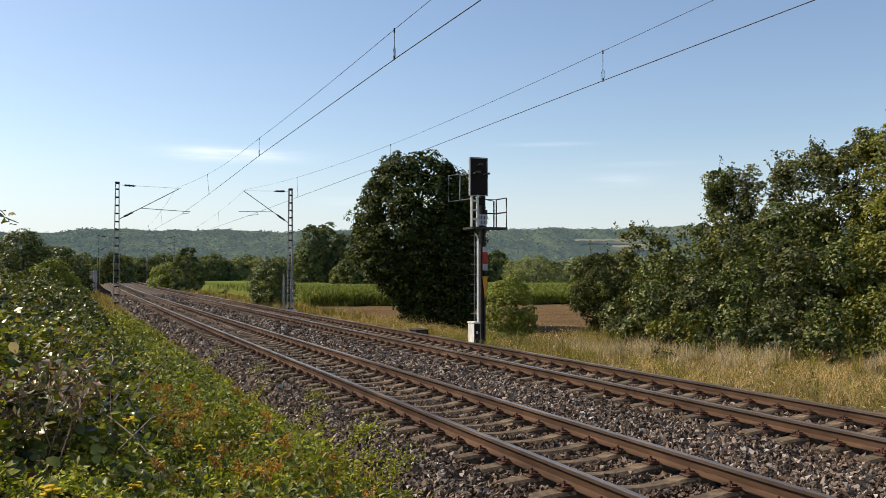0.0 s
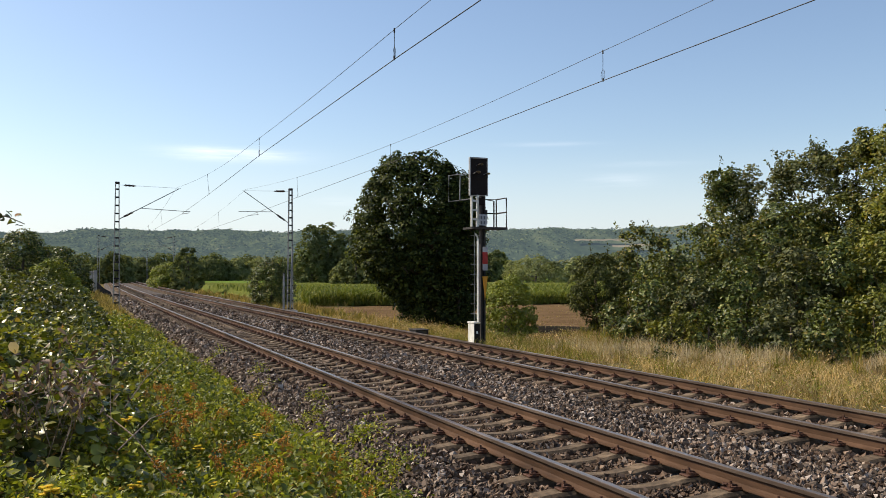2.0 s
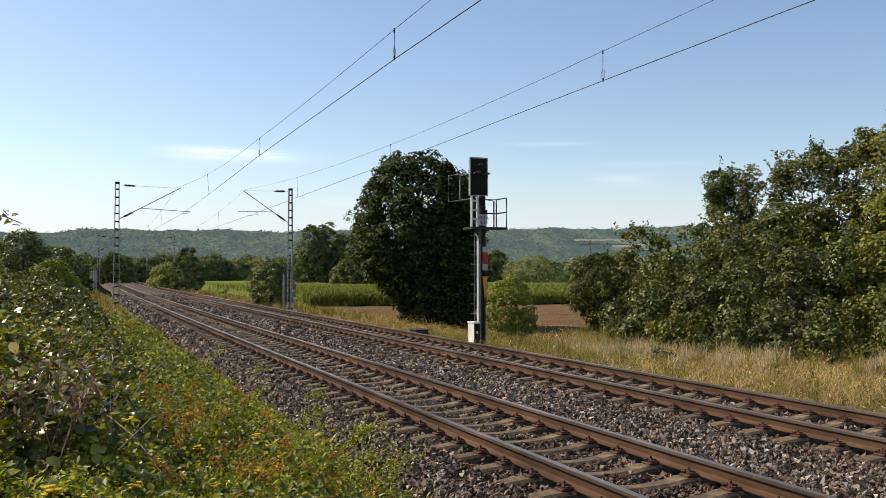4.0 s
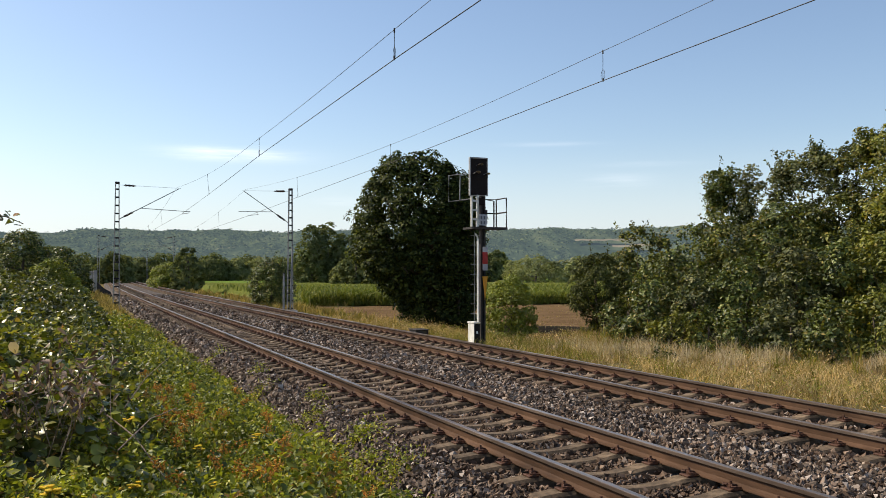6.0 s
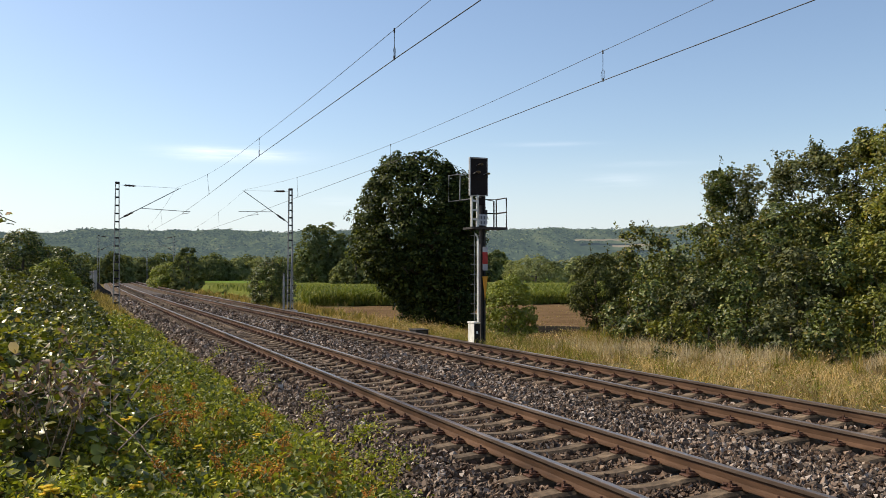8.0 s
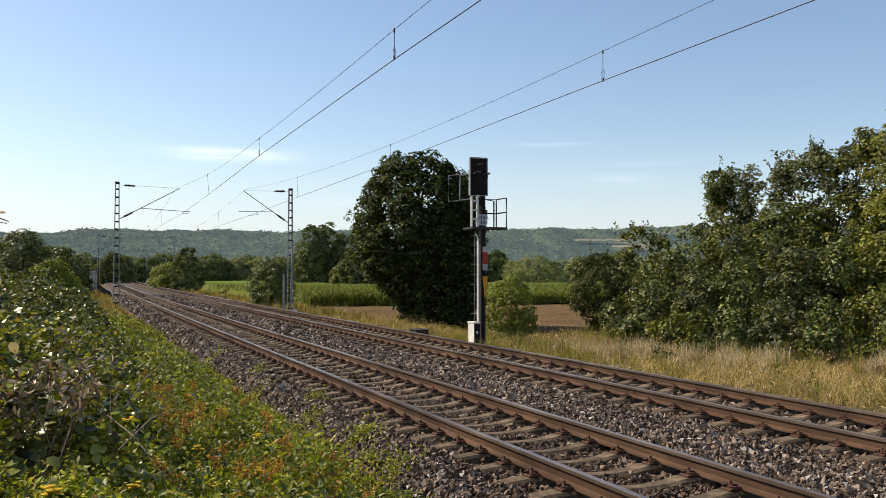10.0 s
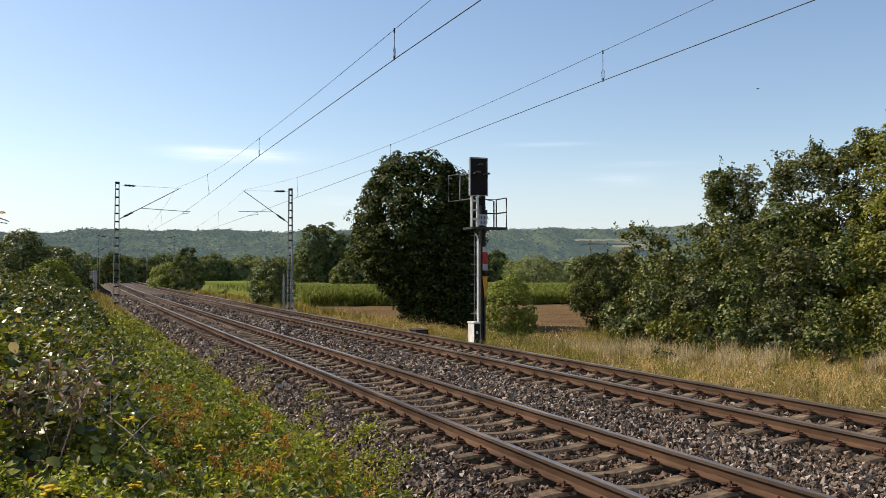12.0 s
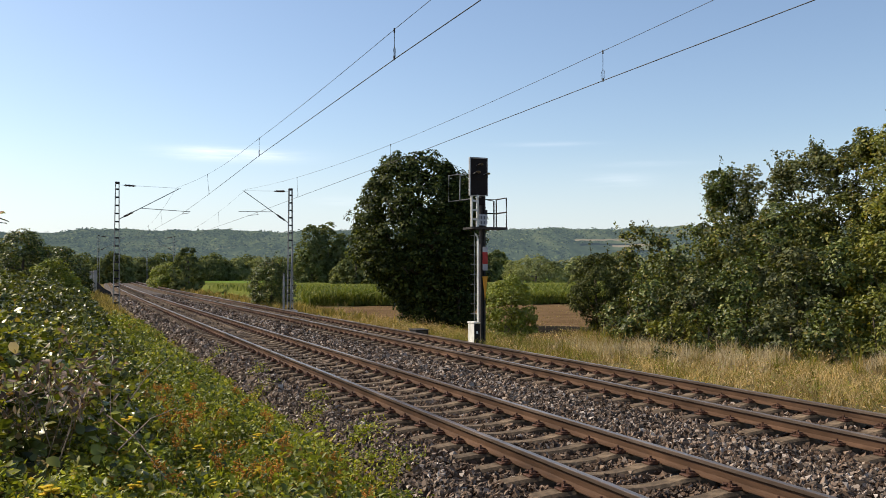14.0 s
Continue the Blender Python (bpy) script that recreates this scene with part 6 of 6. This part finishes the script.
# ---- what the wind moves, and two swallows ----
def bough(parent, base, tip, n, size, mat_, seed, spread=0.3):
    """A leafy branch of its own that turns about its foot."""
    rng = np.random.default_rng(seed)
    base, tip = np.array(base, float), np.array(tip, float)
    d = tip - base
    L = np.linalg.norm(d)
    bm = bmesh.new()
    path_tube(bm, [(0, 0, 0), d * 0.5 + np.array([0, 0, 0.05 * L]), d], 0.03, 5, 0.3)
    ends = []
    for k in range(14):
        u = rng.uniform(0.1, 1.0)
        a = d * u
        e = a + unit(d / L + rng.normal(size=3) * 0.75) * rng.uniform(0.3, 0.6)
        path_tube(bm, [a, (a + e) / 2 + rng.normal(size=3) * 0.03, e], 0.012, 4, 0.4)
        ends.append((a, e))
    b = part("bough", bm, M_BARK, parent)
    pts = []
    for a, e in ends:
        m = n // 14
        pts.append(a + np.outer(rng.random(m), e - a) + rng.normal(size=(m, 3)) * spread * 0.4)
    V, T = leaf_arrays(rng, np.concatenate(pts), size, 0.6, 0.4)
    link_mesh("leaves", tri_mesh("leaves", V, T), mat_, b)
    b.location = Vector(base)
    return b, L


def local_place(parent, px, py, depth):
    """A place in the parent's space on the sight line (offsets across and up per metre of depth)."""
    e, f, r = np.array(EYE), np.array([0.39208, 0.91974, 0.0276]), np.array([0.9199, -0.3922, 0.0])
    u = np.cross(r, f)
    w = e + depth * (f + px * r + py * u)
    return w - np.array(parent.matrix_world.translation)


bpy.context.view_layer.update()
BOUGHS = []
for _i, _b, _t, _d, _n, _seed, _m in (
        (2, (0.342, 0.035), (0.312, 0.068), 36.8, 1700, 401, M_LEAF_HEDGE),
        (2, (0.338, 0.05), (0.324, 0.082), 37.0, 1500, 402, M_LEAF_HEDGE),
        (3, (0.405, 0.065), (0.396, 0.088), 36.0, 1100, 403, M_LEAF_HEDGE),
        (4, (0.436, 0.09), (0.432, 0.112), 35.2, 1200, 404, M_LEAF_HEDGE),
        (6, (0.497, 0.1), (0.488, 0.124), 32.8, 1400, 405, M_LEAF_PLUM)):
    _p = HEDGE_THINGS[_i]
    _ob, _L = bough(_p, local_place(_p, *_b, _d), local_place(_p, *_t, _d), _n, 0.11, _m, _seed)
    BOUGHS.append((_ob, _L, _d))


def spray():
    """A bramble shoot that nods in the wind above the thicket."""
    k = 6.2 / 1534.6
    root = np.array(EYE) + 6.2 * (np.array([0.39208, 0.91974, 0.0276]) - 0.542 * VIEW_R) + np.array([0, 0, -430 * k])
    t = thing("bramble_shoot", tuple(root), "thin leafy bramble shoot nodding above the thicket", "bramble")
    rng = np.random.default_rng(91)
    bm = bmesh.new()
    pts = [np.array([a * k * VIEW_R[0], a * k * VIEW_R[1], b * k]) for a, b in ((0, 0), (-55, 220), (-50, 390), (-10, 470), (38, 492), (64, 486), (92, 474))]
    path_tube(bm, pts, 0.009, 5, 0.35)
    part("cane", bm, M_STEM_DRY, t)
    C = np.concatenate([pts[i] + np.outer(rng.random(m), pts[i + 1] - pts[i]) for i, m in ((1, 10), (2, 12), (3, 10), (4, 7), (5, 8))])
    C = C + rng.normal(size=C.shape) * 0.022
    V, T = big_leaf_arrays(rng, C, 0.048)
    link_mesh("leaves", tri_mesh("leaves", V, T), M_LEAF_BRAMBLE, t)
    return t


SPRAY = spray()


def swallow(label):
    t = thing("swallow", (0, 0, 0), label, "bird", "swallows")
    bm = bmesh.new()
    bmesh.ops.create_uvsphere(bm, u_segments=10, v_segments=6, radius=1.0, matrix=Matrix.Diagonal((0.085, 0.026, 0.026, 1)))
    part("body", bm, M_BIRD, t)
    bm = bmesh.new()
    bmesh.ops.create_uvsphere(bm, u_segments=8, v_segments=5, radius=0.022, matrix=Matrix.Translation((0.085, 0, 0.008)))
    part("head", bm, M_BIRD, t)
    wings = []
    for s in (-1, 1):
        bm = bmesh.new()
        o = [(0.04, 0.0), (0.045, s * 0.07), (-0.02, s * 0.17), (-0.03, s * 0.16), (-0.02, s * 0.07), (-0.03, 0.0)]
        a = [bm.verts.new((x, y, 0.004)) for x, y in o]
        b = [bm.verts.new((x, y, -0.004)) for x, y in o]
        bm.faces.new(a)
        bm.faces.new(b[::-1])
        for k in range(6):
            bm.faces.new((a[k], b[k], b[(k + 1) % 6], a[(k + 1) % 6]))
        bmesh.ops.recalc_face_normals(bm, faces=bm.faces)
        wings.append((part("wing", bm, M_BIRD, t), s))
    bm = bmesh.new()
    for s in (-1, 1):
        path_tube(bm, [(-0.07, 0, 0), (-0.16, s * 0.03, 0)], 0.009, 5, 0.2)
    part("tail", bm, M_BIRD, t)
    return t, wings


SWALLOWS = [swallow("dark swallow gliding across the sky"), swallow("dark swallow darting across the sky")]


def motions():
    """Boughs and a bramble shoot in the wind; the swallows' flight."""
    times = [0, 0.5, 1, 1.5, 2, 2.5, 3, 4, 4.7, 5.5, 6, 6.5, 7, 7.5, 8, 9, 9.7, 10.5, 11, 11.5, 12, 12.5, 13, 13.5, 14]
    # sideways swing of each bough's tip, thousandths of its distance
    swing = (
        (0, 0, 2, 6, 11, 9, 1, -1, 2, 1, -2, -3, -2, 0, -1, 2, 0, 2, 1, 1, 2, 2, 1, -1, -2),
        (1, 0, 1, 5, 10, 8, -1, 1, 2, 0, -1, -2, -3, -2, -2, 1, 1, 1, 0, 0, 0, 1, 1, 1, 1),
        (0, -1, -1, 0, 2, 2, 2, 0, -1, 0, 0, 0, 0, -1, -1, 1, 0, 0, -1, 0, 1, 2, 2, 2, 2),
        (2, -2, -4, 1, 4, 4, 3, 1, -1, -2, 0, -2, -3, -1, 0, 1, 1, 1, 2, 1, 0, 0, 1, 0, 1),
        (0, 2, -1, -5, -3, 0, 1, 2, 1, 0, 1, 1, 0, -2, -4, -1, 2, 4, 2, 0, 1, 2, 3, 0, -3))
    axis = Vector((0.3922, 0.9199, 0.0))
    for (ob, L, d), row in zip(BOUGHS, swing):
        rest = ob.location.copy()
        rows = []
        for t, s in zip(times, row):
            ang = s / 1534.6 * d / L
            rows.append((t, Matrix.Translation(rest) @ Matrix.Rotation(ang, 4, axis)))
        walk(ob, rows)
    # flower stems tremble in the same breeze
    for k, plant_ in enumerate(SWAYING):
        rest = plant_.matrix_world.copy()
        p = k * 1.7
        walk(plant_, [(t, rest @ Matrix.Rotation(radians(0.7 * math.sin(2.1 * t + p) + 0.4 * math.sin(4.7 * t + 2.3 * p)), 4, axis)) for t in [0.5 * q for q in range(29)]])
    base = SPRAY.location.copy()
    nod = ((0, -1.4), (0.4, 1.4), (0.8, 0.2), (1.2, -0.6), (1.6, -0.35), (2, -0.1), (2.4, 0), (2.8, -0.35), (3.2, 0), (4.3, -0.9), (5.4, -0.6), (5.8, -0.2), (6.2, -0.6), (6.6, -0.6), (7, -2.9), (7.4, -2.8), (8, -2), (9, -2.8), (10.3, -3.5), (12, -3.4), (14, -3.5))
    walk(SPRAY, [(t, Matrix.Translation(base) @ Matrix.Rotation(radians(a), 4, axis)) for t, a in nod])
    # flight paths: time, across and up per metre of depth
    e, f, r = np.array(EYE), np.array([0.39208, 0.91974, 0.0276]), np.array([0.9199, -0.3922, 0.0])
    u = np.cross(r, f)
    flights = (((0, 0.0), (9.9, 0.168), (10.4, 0.2496), (10.6, 0.282), (11.0, 0.336), (11.2, 0.369), (11.6, 0.443), (11.8, 0.4835), (14.0, 0.93)),
               ((0, 0.45), (10.6, 0.36), (11.2, 0.315), (11.6, 0.328), (12.2, 0.388), (12.4, 0.417), (12.6, 0.4535), (12.8, 0.495), (14.0, 0.74)))
    ups = (((0, 1.2), (9.9, 0.31), (10.4, 0.2613), (10.6, 0.247), (11.0, 0.2346), (11.2, 0.236), (11.6, 0.2287), (11.8, 0.2248), (14.0, 0.19)),
           ((0, 0.02), (10.6, 0.02), (11.2, 0.085), (11.6, 0.1707), (12.2, 0.1857), (12.4, 0.1837), (12.6, 0.1824), (12.8, 0.1805), (14.0, 0.175)))
    for (bird, wings), path, rise in zip(SWALLOWS, flights, ups):
        rows = []
        for (t, ax), (_, up) in zip(path, rise):
            p = e + 62.0 * (f + ax * r + up * u)
            rows.append((t, Matrix.Translation(p) @ pose(0, 0, 0, 0, 0, -23)))
        walk(bird, rows)
        for w, s in wings:
            walk(w, [(k * 0.2, pose(0, 0, 0, s * (28 if k % 2 else -18), 0, 0)) for k in range(71)])


build_tracks()
motions()
